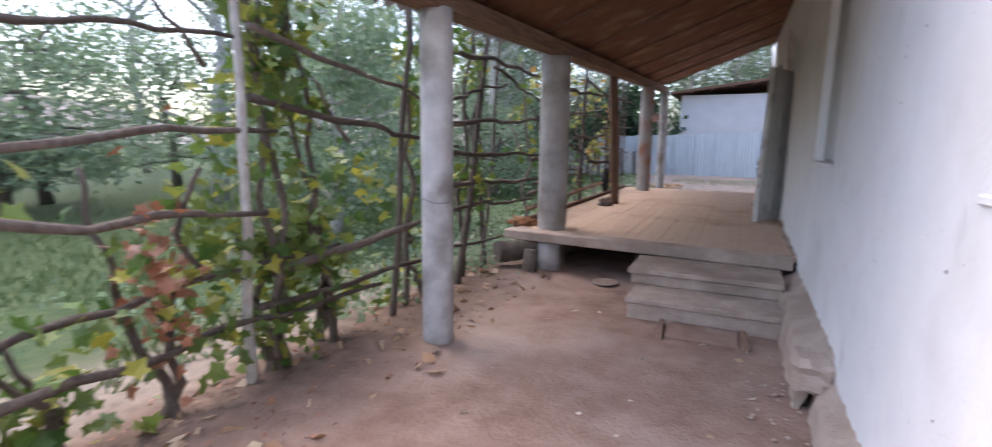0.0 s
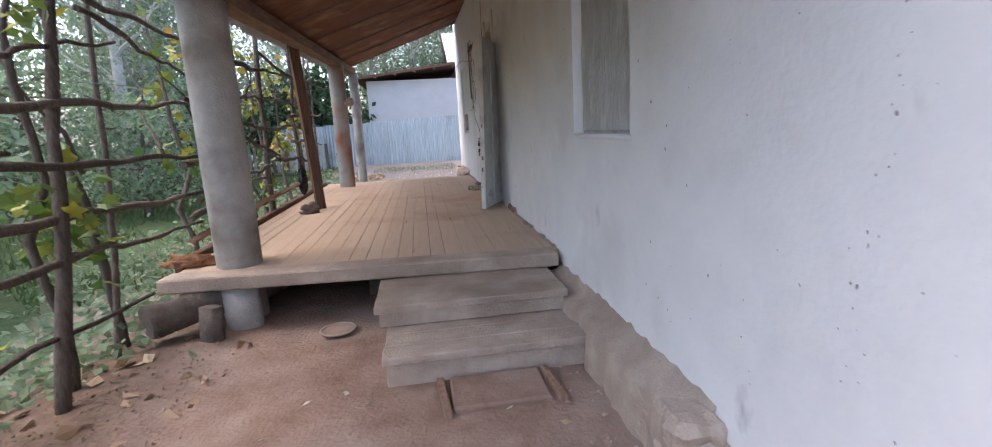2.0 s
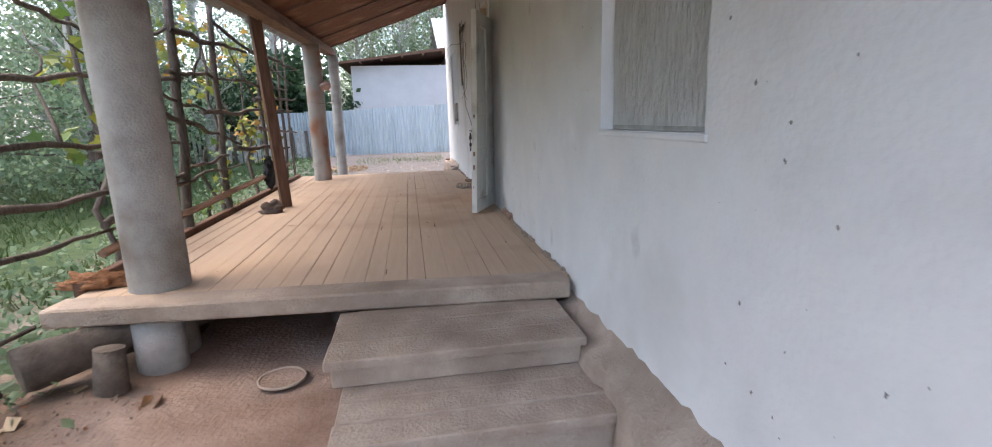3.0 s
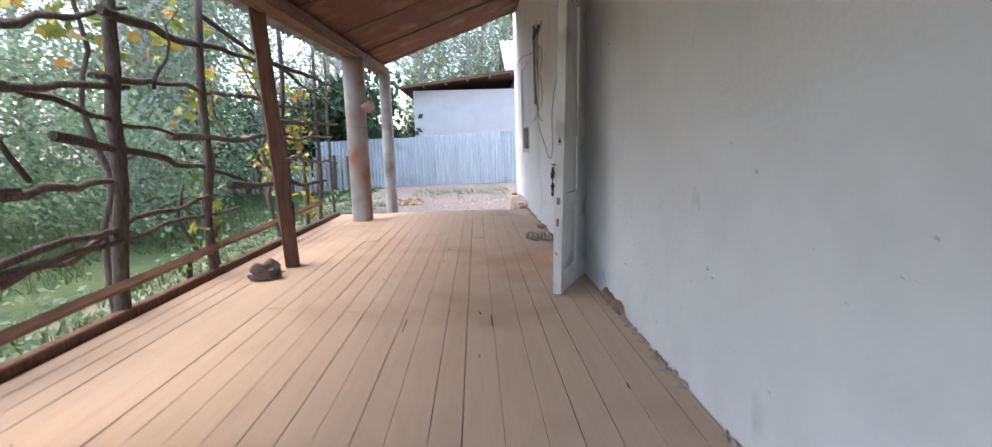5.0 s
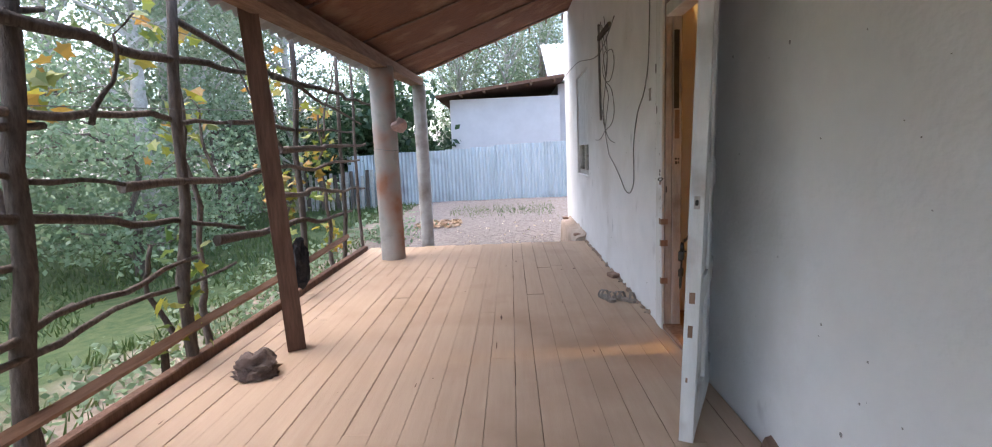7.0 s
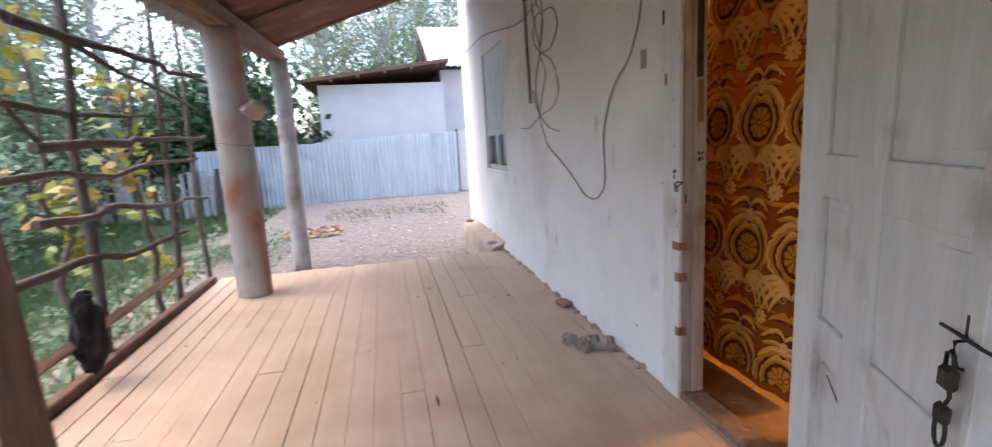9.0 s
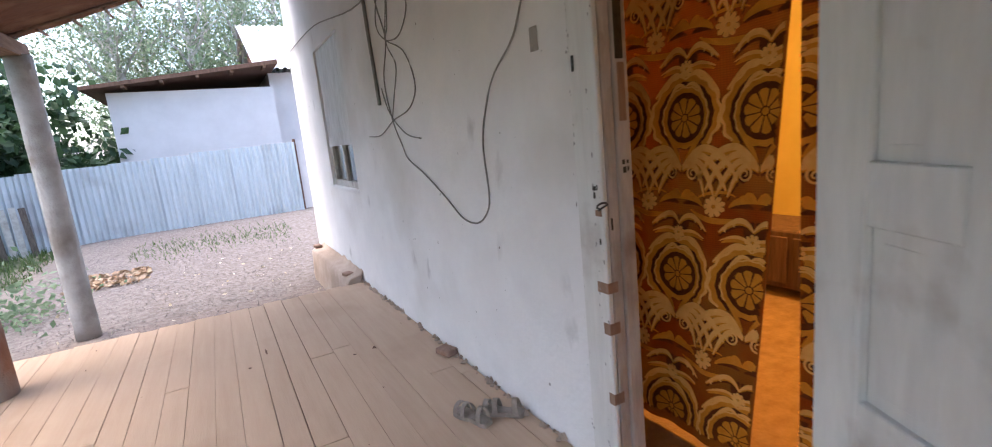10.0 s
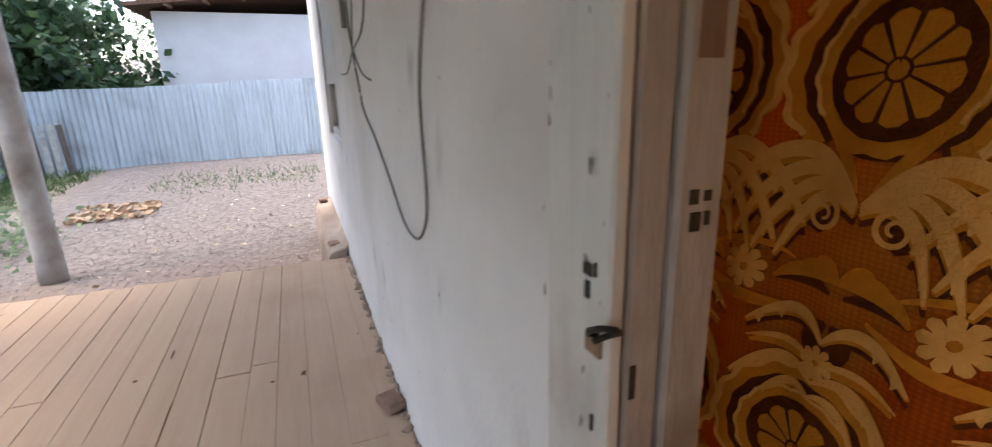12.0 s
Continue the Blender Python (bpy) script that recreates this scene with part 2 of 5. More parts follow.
AUTUMN = leaf_mat("yellow_vine_leaf", ((0.48, 0.38, 0.05), (0.22, 0.26, 0.05), (0.40, 0.21, 0.05), (0.12, 0.18, 0.04), (0.30, 0.31, 0.05), (0.10, 0.15, 0.04)))
DEADLEAF = leaf_mat("withered_vine_leaf", ((0.26, 0.10, 0.05), (0.36, 0.16, 0.09), (0.18, 0.09, 0.05)), 0.15)
TREELEAF = leaf_mat("orchard_leaf", ((0.13, 0.20, 0.11), (0.19, 0.27, 0.155), (0.25, 0.325, 0.20), (0.155, 0.23, 0.13)), 0.5)
POPLAR = leaf_mat("poplar_leaf", ((0.12, 0.18, 0.10), (0.19, 0.245, 0.15), (0.27, 0.31, 0.21), (0.15, 0.205, 0.12)), 0.45)
DARKLEAF = leaf_mat("walnut_leaf", ((0.02, 0.05, 0.022), (0.04, 0.085, 0.035), (0.06, 0.11, 0.045)))
GRASS = leaf_mat("grass_blade", ((0.045, 0.09, 0.022), (0.08, 0.13, 0.035), (0.13, 0.16, 0.06)), 0.3)
FARWALL = mat("lilac_white_wall", (0.50, 0.475, 0.465), (0.56, 0.535, 0.525), 2, 0.9, 0.1, 40)
ROOM = mat("yellow_room_wall", (0.62, 0.46, 0.14), (0.70, 0.54, 0.19), 3, 0.85, 0.05, 40)
ROOMFLOOR = mat("room_carpet", (0.24, 0.13, 0.06), (0.36, 0.21, 0.10), 12, 0.95, 0.3, 80)
CURTAIN = mat("amber_brown_curtain", (0.19, 0.031, 0.002), (0.27, 0.058, 0.004), 3, 0.85, 0.35, 240, third=(0.23, 0.085, 0.012), third_scale=4.0, third_at=0.5, trans=0.12)
MOTIF = mat("cream_gold_weave", (0.78, 0.36, 0.08), (0.86, 0.46, 0.13), 30, 0.8, 0.3, 200)
MOTIFGOLD = mat("dark_gold_weave", (0.60, 0.20, 0.012), (0.70, 0.27, 0.025), 26, 0.8, 0.3, 200)
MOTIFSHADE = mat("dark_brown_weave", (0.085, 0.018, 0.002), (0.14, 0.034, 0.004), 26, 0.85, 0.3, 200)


def weave(m):
    """Adds the fine diamond weave of the ground cloth."""
    n, l = m.node_tree.nodes, m.node_tree.links
    bsdf = n["Principled BSDF"]
    old = bsdf.inputs["Base Color"].links[0].from_socket
    geo = n.new("ShaderNodeNewGeometry")
    hs = []
    for k in (-1, 1):
        d = n.new("ShaderNodeVectorMath")
        d.operation = 'DOT_PRODUCT'
        d.inputs[1].default_value = (0, 330 * k, 420)
        l.new(geo.outputs["Position"], d.inputs[0])
        si = n.new("ShaderNodeMath")
        si.operation = 'SINE'
        l.new(d.outputs["Value"], si.inputs[0])
        hs.append(si)
    mu = n.new("ShaderNodeMath")
    mu.operation = 'MULTIPLY'
    l.new(hs[0].outputs[0], mu.inputs[0])
    l.new(hs[1].outputs[0], mu.inputs[1])
    mr = n.new("ShaderNodeMapRange")
    mr.inputs[1].default_value, mr.inputs[2].default_value, mr.inputs[3].default_value, mr.inputs[4].default_value = -0.2, 0.5, 0.84, 1.15
    l.new(mu.outputs[0], mr.inputs[0])
    hsv = n.new("ShaderNodeHueSaturation")
    l.new(mr.outputs[0], hsv.inputs["Value"])
    l.new(old, hsv.inputs["Color"])
    l.new(hsv.outputs[0], bsdf.inputs["Base Color"])


weave(CURTAIN)


def film_mat():
    """Cloudy plastic film, creased."""
    m = mat("cloudy_plastic_film", (0.60, 0.60, 0.58), (0.78, 0.78, 0.77), 6, 0.28, 0.9, 14, (1, 2.5, 1), trans=0.25)
    return m


FILM = film_mat()
GLASS = bpy.data.materials.new("window_glass")
GLASS.use_nodes = True
gb = GLASS.node_tree.nodes["Principled BSDF"]
gb.inputs["Base Color"].default_value = (0.8, 0.85, 0.85, 1)
gb.inputs["Transmission Weight"].default_value, gb.inputs["Roughness"].default_value, gb.inputs["IOR"].default_value = 1.0, 0.03, 1.45

# ---- building helpers ----
RNG = random.Random(7)


def box(bm, x0, y0, z0, x1, y1, z1, bevel=0.0, rot=None):
    """Adds a box; rot turns it about its middle."""
    c = Vector(((x0 + x1) / 2, (y0 + y1) / 2, (z0 + z1) / 2))
    m = Matrix.Translation(c) @ (rot or Matrix()) @ Matrix.Diagonal((abs(x1 - x0), abs(y1 - y0), abs(z1 - z0), 1))
    r = bmesh.ops.create_cube(bm, size=1, matrix=m)
    if bevel:
        es = list({e for v in r["verts"] for e in v.link_edges})
        bmesh.ops.bevel(bm, geom=es, offset=bevel, segments=1, affect='EDGES')
    return bm


def tube(bm, pts, radii, sides=8, rough=0.0, caps=True):
    """Adds a tube through points, with a radius at each."""
    pts = [Vector(p) for p in pts]
    if not hasattr(radii, "__len__"):
        radii = [radii] * len(pts)
    rings = []
    for i, p in enumerate(pts):
        d = (pts[min(i + 1, len(pts) - 1)] - pts[max(i - 1, 0)]).normalized()
        u = d.cross(Vector((0.31, 0.93, 0.17)) if abs(d.z) > 0.8 else Vector((0, 0, 1))).normalized()
        w = d.cross(u)
        ring = []
        for k in range(sides):
            a = 2 * math.pi * k / sides
            r = radii[i] * (1 + rough * (noise.noise(p * 3 + Vector((k * 1.7, i * 0.9, 0)))))
            ring.append(bm.verts.new(p + (u * math.cos(a) + w * math.sin(a)) * r))
        rings.append(ring)
    for a, b in zip(rings, rings[1:]):
        for k in range(sides):
            f = bm.faces.new((a[k], a[(k + 1) % sides], b[(k + 1) % sides], b[k]))
            f.smooth = sides > 5
    if caps:
        bm.faces.new(rings[0][::-1])
        bm.faces.new(rings[-1])
    return bm


def crooked(a, b, n, wob, seed):
    """Points from a to b that wander as a branch does."""
    a, b = Vector(a), Vector(b)
    return [a.lerp(b, i / n) + wob * (noise.noise_vector(Vector((i * 0.45, seed * 3.1, 0.5)))) * math.sin(math.pi * min(max(i / n, 0.12), 0.88)) for i in range(n + 1)]


def finish(name, bm, material, loc=(0, 0, 0)):
    me = bpy.data.meshes.new(name)
    bmesh.ops.recalc_face_normals(bm, faces=bm.faces)
    bmesh.ops.translate(bm, verts=bm.verts, vec=-Vector(loc))
    bm.to_mesh(me)
    bm.free()
    me.materials.append(material)
    ob = new(name, me)
    ob.location = loc
    return ob


def under(ob, parent):
    """Hangs ob, whose vertices stand at their place in the world, under parent."""
    base = Vector()
    p = parent
    while p:
        base += p.location
        p = p.parent
    ob.parent = parent
    ob.location = ob.location - base
    return ob


def part(name, bm, material, parent, label=""):
    return tagged(under(finish(name, bm, material), parent), label)


def thing(name, loc, label, category, group="", kind=""):
    ob = new(name)
    ob.empty_display_size = 0.1
    ob.location = loc
    return tagged(ob, label, category, group, kind)


def single(name, bm, material, loc, label, category, group="", kind=""):
    return tagged(finish(name, bm, material, loc), label, category, group, kind)


def structure(name, bm, material, label="", category=""):
    return tagged(finish(name, bm, material), label, category, kind="structure")


def cards(name, verts, faces, material):
    me = bpy.data.meshes.new(name)
    me.from_pydata(verts, [], faces)
    me.materials.append(material)
    return new(name, me)


def leaf(verts, faces, p, size, rng, shape=0, droop=0.5):
    """Adds one leaf: 0 a plain blade of four corners, 1 a lobed vine leaf."""
    d = Vector((rng.uniform(-1, 1), rng.uniform(-1, 1), rng.uniform(-1, 0.6) * droop * 1.4)).normalized()
    s = d.cross(Vector((rng.uniform(-1, 1), rng.uniform(-1, 1), rng.uniform(-1, 1)))).normalized()
    up = d.cross(s)
    k = len(verts)
    if shape == 0:
        verts.extend([p, p + (d * 0.5 + s * 0.32) * size, p + d * size + up * size * 0.12, p + (d * 0.5 - s * 0.32) * size])
        faces.append((k, k + 1, k + 2, k + 3))
    else:
        out = ((0, 0), (0.42, -0.12), (0.34, 0.2), (0.58, 0.42), (0.26, 0.55), (0.0, 0.98), (-0.26, 0.55), (-0.58, 0.42), (-0.34, 0.2), (-0.42, -0.12))
        for a, b in out:
            verts.append(p + (s * a + d * b) * size + up * size * (0.28 * abs(a) - 0.1 * b))
        faces.append((k, k + 1, k + 2, k + 3, k + 4, k + 5))
        faces.append((k, k + 5, k + 6, k + 7, k + 8, k + 9))

# ---- large structure ----
WX, DECK = 0.55, 0.42          # face of the house wall, top of the veranda floor


def gz(x, y):
    """Height of the ground."""
    far = min(max((y - 11.5) / 9.0, 0), 1)
    z = -0.02 + 0.30 * far + 0.02 * noise.noise(Vector((x * 1.3, y * 1.3, 0)))
    left = min(max((-2.6 - x) / 2.5, 0), 1)
    z -= 0.14 * left
    ridge = math.exp(-((x + 2.25) / 0.35) ** 2) * (1 if y < 5.4 else max(0.0, 1 - (y - 5.4)))
    return z + 0.07 * ridge * (0.7 + 0.6 * noise.noise(Vector((x * 4, y * 4, 3))))


def roof_z(x, y):
    """Underside of the reed mat."""
    return 2.96 + 0.043 * (y - 14.3) + 0.363 * (x + 1.9)


def build_ground():
    xs = [-900, -300, -100, -50, -30, -20, -15] + [-12 + 0.5 * i for i in range(16)] + [-4 + 0.125 * i for i in range(41)] + [1.5, 2, 4, 10, 30, 100, 300, 900]
    ys = [-900, -300, -100, -40, -20, -10, -6] + [-4 + 0.5 * i for i in range(9)] + [0.15 + 0.15 * i for i in range(40)] + [6.5 + 0.4 * i for i in range(40)] + [24, 30, 40, 60, 100, 300, 900]
    verts, faces = [], []
    for y in ys:
        for x in xs:
            verts.append((x, y, gz(x, y) - (0.4 if x > 1.4 and -6 < y < 14 else 0)))
    w = len(xs)
    for j in range(len(ys) - 1):
        for i in range(w - 1):
            faces.append((j * w + i, j * w + i + 1, (j + 1) * w + i + 1, (j + 1) * w + i))
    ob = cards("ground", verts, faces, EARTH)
    for f in ob.data.polygons:
        f.use_smooth = True
    tagged(ob, "trodden brown earth, pale path, grass and grey gravel", "ground", kind="structure")


build_ground()

HOLES = [(0.70, 1.84, 1.335, 2.55), (4.22, 5.14, 1.33, 2.60), (8.52, 9.28, 0.44, 2.78), (12.42, 13.47, 1.31, 2.66)]


def build_wall():
    bm = bmesh.new()
    y, z0, z1, x1 = -6.0, -0.3, 4.5, WX + 0.37
    xm = WX + 0.11
    for a, b, lo, hi in HOLES:
        box(bm, WX, y, z0, xm, a, z1)
        box(bm, WX, a, z0, xm, b, lo)
        box(bm, WX, a, hi, xm, b, z1)
        y = b
    box(bm, WX, y, z0, xm, 15.0, z1)
    # the doorway widens inwards
    y = -6.0
    for a, b, lo, hi in HOLES:
        if lo < 1:
            a, b, lo = a - 0.30, b + 0.34, 0.40
        box(bm, xm, y, z0, x1, a, z1)
        box(bm, xm, a, z0, x1, b, lo)
        box(bm, xm, a, hi, x1, b, z1)
        y = b
    box(bm, xm, y, z0, x1, 15.0, z1)
    structure("floor_doorway", box(bmesh.new(), xm + 0.002, HOLES[2][0] - 0.29, 0.38, x1 + 0.002, HOLES[2][1] + 0.33, 0.415), ROOMFLOOR, "brown carpet in the doorway", "floor")
    structure("wall_west", bm, PLASTER, "whitewashed uneven plaster house wall", "wall")
    bm = box(bmesh.new(), WX + 0.37, 14.6, -0.3, 6.0, 15.0, 4.5)
    structure("wall_north", bm, PLASTER, "whitewashed end wall of the house", "wall")
    bm = box(bmesh.new(), WX + 0.37, -6, -0.3, 6.0, -5.6, 4.5)
    structure("wall_south", bm, PLASTER, "whitewashed end wall of the house", "wall")
    bm = box(bmesh.new(), 6.0, -6, -0.3, 6.4, 15, 4.5)
    structure("wall_east", bm, PLASTER, "whitewashed back wall of the house", "wall")
    bm = box(bmesh.new(), WX + 0.37, -5.6, 0.2, 6.0, 14.6, 0.40)
    structure("floor_house", bm, ROOMFLOOR, "brown carpeted floor", "floor")
    bm = box(bmesh.new(), WX + 0.37, -5.6, 3.1, 6.0, 14.6, 3.3)
    structure("ceiling_house", bm, ROOM, "yellowish room ceiling", "ceiling")
    for nm, y in (("wall_room_1", 6.6), ("wall_room_2", 11.2)):
        structure(nm, box(bmesh.new(), WX + 0.37, y, 0.40, 4.4, y + 0.15, 3.1), ROOM, "yellow painted room wall", "wall")
    structure("wall_room_3", box(bmesh.new(), 4.4, 6.6, 0.40, 4.55, 11.35, 3.1), ROOM, "yellow painted room wall", "wall")


build_wall()


def build_roof():
    # the reed mat and the corrugated sheets over it are one mesh each
    # near end is out of view, run on to y 2.3 to shade the near wall
    y0, y1, x0, x1 = 2.3, 14.35, -2.12, WX
    verts, faces = [], []
    nx, ny = 16, 64
    for lift in (0.0, 0.05):
        for j in range(ny + 1):
            for i in range(nx + 1):
                x, y = x0 + (x1 - x0) * i / nx, y0 + (y1 - y0) * j / ny
                if j in (0, ny):
                    y += 0.05 * noise.noise(Vector((x * 9, j, 2)))
                verts.append((x, y, roof_z(x, y) + lift + 0.018 * noise.noise(Vector((x * 2, y * 2, 1)))))
    s = (nx + 1) * (ny + 1)
    for j in range(ny):
        for i in range(nx):
            a = j * (nx + 1) + i
            faces.append((a, a + nx + 1, a + nx + 2, a + 1))
            faces.append((a + s, a + s + 1, a + s + nx + 2, a + s + nx + 1))
    ceil = tagged(cards("ceiling", verts, faces, REED), "reddish-brown woven reed mat under the veranda roof", "ceiling", kind="structure")
    # corrugated sheets
    verts, faces = [], []
    # the sheets' unseen near end is lengthened likewise, to block sky light
    y0, y1, ny = 2.15, 14.45, 740
    for lift in (0.0, 0.008):
        for j in range(ny + 1):
            y = y0 + (y1 - y0) * j / ny
            c = 0.026 * math.sin(2 * math.pi * y / 0.15) + 0.1
            for x in (-2.34 - 0.03 * (int(y / 0.9) % 2), -1.0, 0.2, 1.4):
                verts.append((x, y, roof_z(x, y) + c + lift))
    s = 4 * (ny + 1)
    for j in range(ny):
        for i in range(3):
            a = 4 * j + i
            faces.append((a, a + 4, a + 5, a + 1))
            faces.append((a + s, a + s + 1, a + s + 5, a + s + 4))
        faces.append((4 * j, 4 * j + s, 4 * j + 4 + s, 4 * j + 4))
    tagged(cards("roof", verts, faces, SLATE), "grey corrugated slate veranda roof", "roof", kind="structure")
    bm = bmesh.new()
    v = [bm.verts.new(p) for p in ((WX, -6.3, 4.5), (WX, 15.3, 4.5), (3.3, 15.3, 5.6), (3.3, -6.3, 5.6), (6.5, 15.3, 4.5), (6.5, -6.3, 4.5))]
    bm.faces.new((v[0], v[1], v[2], v[3]))
    bm.faces.new((v[3], v[2], v[4], v[5]))
    structure("roof_house", bm, SLATE, "grey slate house roof", "roof")


build_roof()

# eave beam, made of two lengths, with battens and rafters above it
for n, (a, b, dx) in enumerate(((2.3, 9.3, 0.0), (9.3, 14.4, 0.0))):
    bm = bmesh.new()
    for w, d0, d1 in ((0.09, 0.0, 0.17),):
        for y0_, y1_ in ((a, (a + b) / 2), ((a + b) / 2, b)):
            lo = [bm.verts.new((-1.92 + sx * w, yy, roof_z(-1.92, yy) - d1 + (0.0 if k == 0 else d1 - 0.045))) for yy in (y0_, y1_) for k in (0, 1) for sx in (-1, 1)]
            for q in ((0, 1, 3, 2), (4, 6, 7, 5), (0, 4, 5, 1), (2, 3, 7, 6), (0, 2, 6, 4), (1, 5, 7, 3)):
                bm.faces.new([lo[i] for i in q])
    tagged(finish("eave_beam", bm, BEAM), "rough brown wooden eave beam on the pillars", "beam", "eave beams", kind="structure")
for k, y in enumerate([3.9 + 1.45 * i for i in range(8)]):
    bm = bmesh.new()
    pts = [(x, y + 0.02 * math.sin(x * 3 + k), roof_z(x, y) - 0.022) for x in (-2.1, -1.2, -0.4, 0.53)]
    tube(bm, pts, 0.012, 6, 0.3)
    tagged(finish("batten", bm, BEAM), "thin brown pole under the reed mat", "batten", "roof battens", kind="structure")
# ragged reed and stick ends along the far edge of the roof
for k in range(9):
    x = -1.7 + 0.27 * k
    bm = bmesh.new()
    L = 0.10 + 0.14 * RNG.random()
    tube(bm, [(x, 14.2, roof_z(x, 14.2) - 0.01), (x + 0.02, 14.36 + L, roof_z(x, 14.3) - 0.05 * RNG.random())], 0.014, 5)
    tagged(finish("roof_stick", bm, BEAM), "stick end jutting from the reed roof", "stick", "roof sticks", kind="structure")

# ---- veranda floor ----
deck = thing("veranda_floor", (-1.0, 9.0, 0.30), "worn ochre-painted plank floor thick with dust", "floor", kind="structure")
bm = bmesh.new()
for y in (6.3, 7.6, 8.9, 10.2, 11.5, 12.5):
    box(bm, -2.4, y - 0.06, 0.22, 0.53, y + 0.06, DECK - 0.045)
part("joist", bm, TIMBER, deck)
bm = bmesh.new()
front = [(-2.47, 5.71), (WX - 0.03, 5.50)]
ang = math.atan2(front[1][1] - front[0][1], front[1][0] - front[0][0])
L = math.hypot(front[1][0] - front[0][0], front[1][1] - front[0][1])
cx, cy = (front[0][0] + front[1][0]) / 2, (front[0][1] + front[1][1]) / 2
box(bm, cx - L / 2, cy - 0.01, 0.315, cx + L / 2, cy + 0.21, DECK + 0.004, 0.012, Matrix.Rotation(ang, 4, 'Z'))
part("front_beam", bm, DUSTY, deck, "dust-grey front edge board")
bm = bmesh.new()
box(bm, -2.50, 6.05, 0.33, -2.43, 12.6, 0.475, 0.008)
part("side_board", bm, TIMBER, deck, "dark brown edge board")

# earth banked up along the garden side under the floor
verts, faces = [], []
for j in range(34):
    y = 6.15 + 0.2 * j
    for q, (dx, z) in enumerate(((-0.30, -0.15), (-0.16, 0.12), (0.0, 0.30), (0.16, 0.31), (0.32, 0.18), (0.6, -0.1))):
        verts.append((-2.42 + dx + 0.05 * noise.noise(Vector((q, y * 2, 0))), y, z + 0.03 * noise.noise(Vector((q, y * 3, 5)))))
for j in range(33):
    for q in range(5):
        a = 6 * j + q
        faces.append((a, a + 1, a + 7, a + 6))
faces.append(tuple(range(6)))
tagged(cards("earth_bank", verts, faces, EARTH), "brown earth banked up under the veranda's edge", "ground", kind="structure")

# ---- steps ----
steps = thing("steps", (-0.2, 4.9, 0.05), "two dusty grey-brown wooden steps up to the veranda", "steps")
for nm, y0, y1, z0, z1, xl, xr in (("tread", 4.50, 5.02, -0.1, 0.165, -0.80, 0.42), ("tread", 4.94, 5.58, 0.166, 0.315, -0.86, 0.40)):
    bm = bmesh.new()
    box(bm, xl + 0.03, y0 + 0.03, z0, xr, y1, z1 - 0.05, 0.006)
    for q in range(3):
        w = (y1 - y0) / 3
        box(bm, xl + 0.02 * RNG.random(), y0 + w * q + 0.003, z1 - 0.05, xr + 0.02, y0 + w * (q + 1) - 0.003, z1 - 0.004 * RNG.random(), 0.006)
    part(nm, bm, DUSTY, steps)
slab = thing("doorstep_slab", (-0.1, 4.3, 0.05), "dusty concrete slab set in the earth before the steps", "slab")
bm = box(bmesh.new(), -0.42, 4.16, -0.10, 0.10, 4.5, 0.015, 0.012)
part("slab", bm, EARTH, slab)
for x in (-0.46, 0.14):
    part("wooden_bar", box(bmesh.new(), x - 0.02, 4.12, -0.06, x + 0.02, 4.48, 0.03, 0.006, Matrix.Rotation(0.08, 4, 'Z')), BAREWOOD, slab)

# ---- plinth along the wall ----


def plinth(y0, y1, x0, top, seed, name="plinth"):
    verts, faces = [], []
    n = int((y1 - y0) / 0.06)
    for j in range(n + 1):
        y = y0 + (y1 - y0) * j / n
        r = 1.2 * noise.noise(Vector((y * 4, seed, 0))) + 1.1 * noise.noise(Vector((y * 12, seed, 4)))
        prof = ((x0 - 0.03 + 0.02 * r, -0.1), (x0 - 0.01 + 0.03 * r, top * 0.5), (x0 + 0.02 * r, top - 0.03), (x0 + 0.03 + 0.02 * r, top + 0.012 * r), (WX - 0.03, top + 0.02 + 0.012 * r), (WX + 0.004, top + 0.06 + 0.05 * abs(r)))
        verts.extend([(x, y, z) for x, z in prof])
    for j in range(n):
        for i in range(5):
            a = j * 6 + i
            faces.append((a, a + 6, a + 7, a + 1))
    faces += [tuple(range(6)), tuple(range(n * 6 + 5, n * 6 - 1, -1))]
    ob = cards(name, verts, faces, DUSTY)
    for f in ob.data.polygons:
        f.use_smooth = len(f.vertices) == 4
    return tagged(ob, "crumbling grey concrete plinth at the wall's foot", "plinth", kind="structure")


plinth(3.42, 5.62, 0.40, 0.26, 1)
plinth(-5.5, 3.42, 0.47, 0.14, 5)
plinth(12.72, 14.7, 0.40, 0.46, 9)
bm = box(bmesh.new(), 0.35, 3.34, 0.10, 0.56, 3.58, 0.30, 0.03)
bmesh.ops.subdivide_edges(bm, edges=bm.edges[:], cuts=2, use_grid_fill=True)
for v in bm.verts:
    v.co += 0.035 * noise.noise_vector(v.co * 11)
single("broken_block", bm, DUSTY, (0.46, 3.45, 0.12), "broken concrete lump at the plinth's end", "rubble")

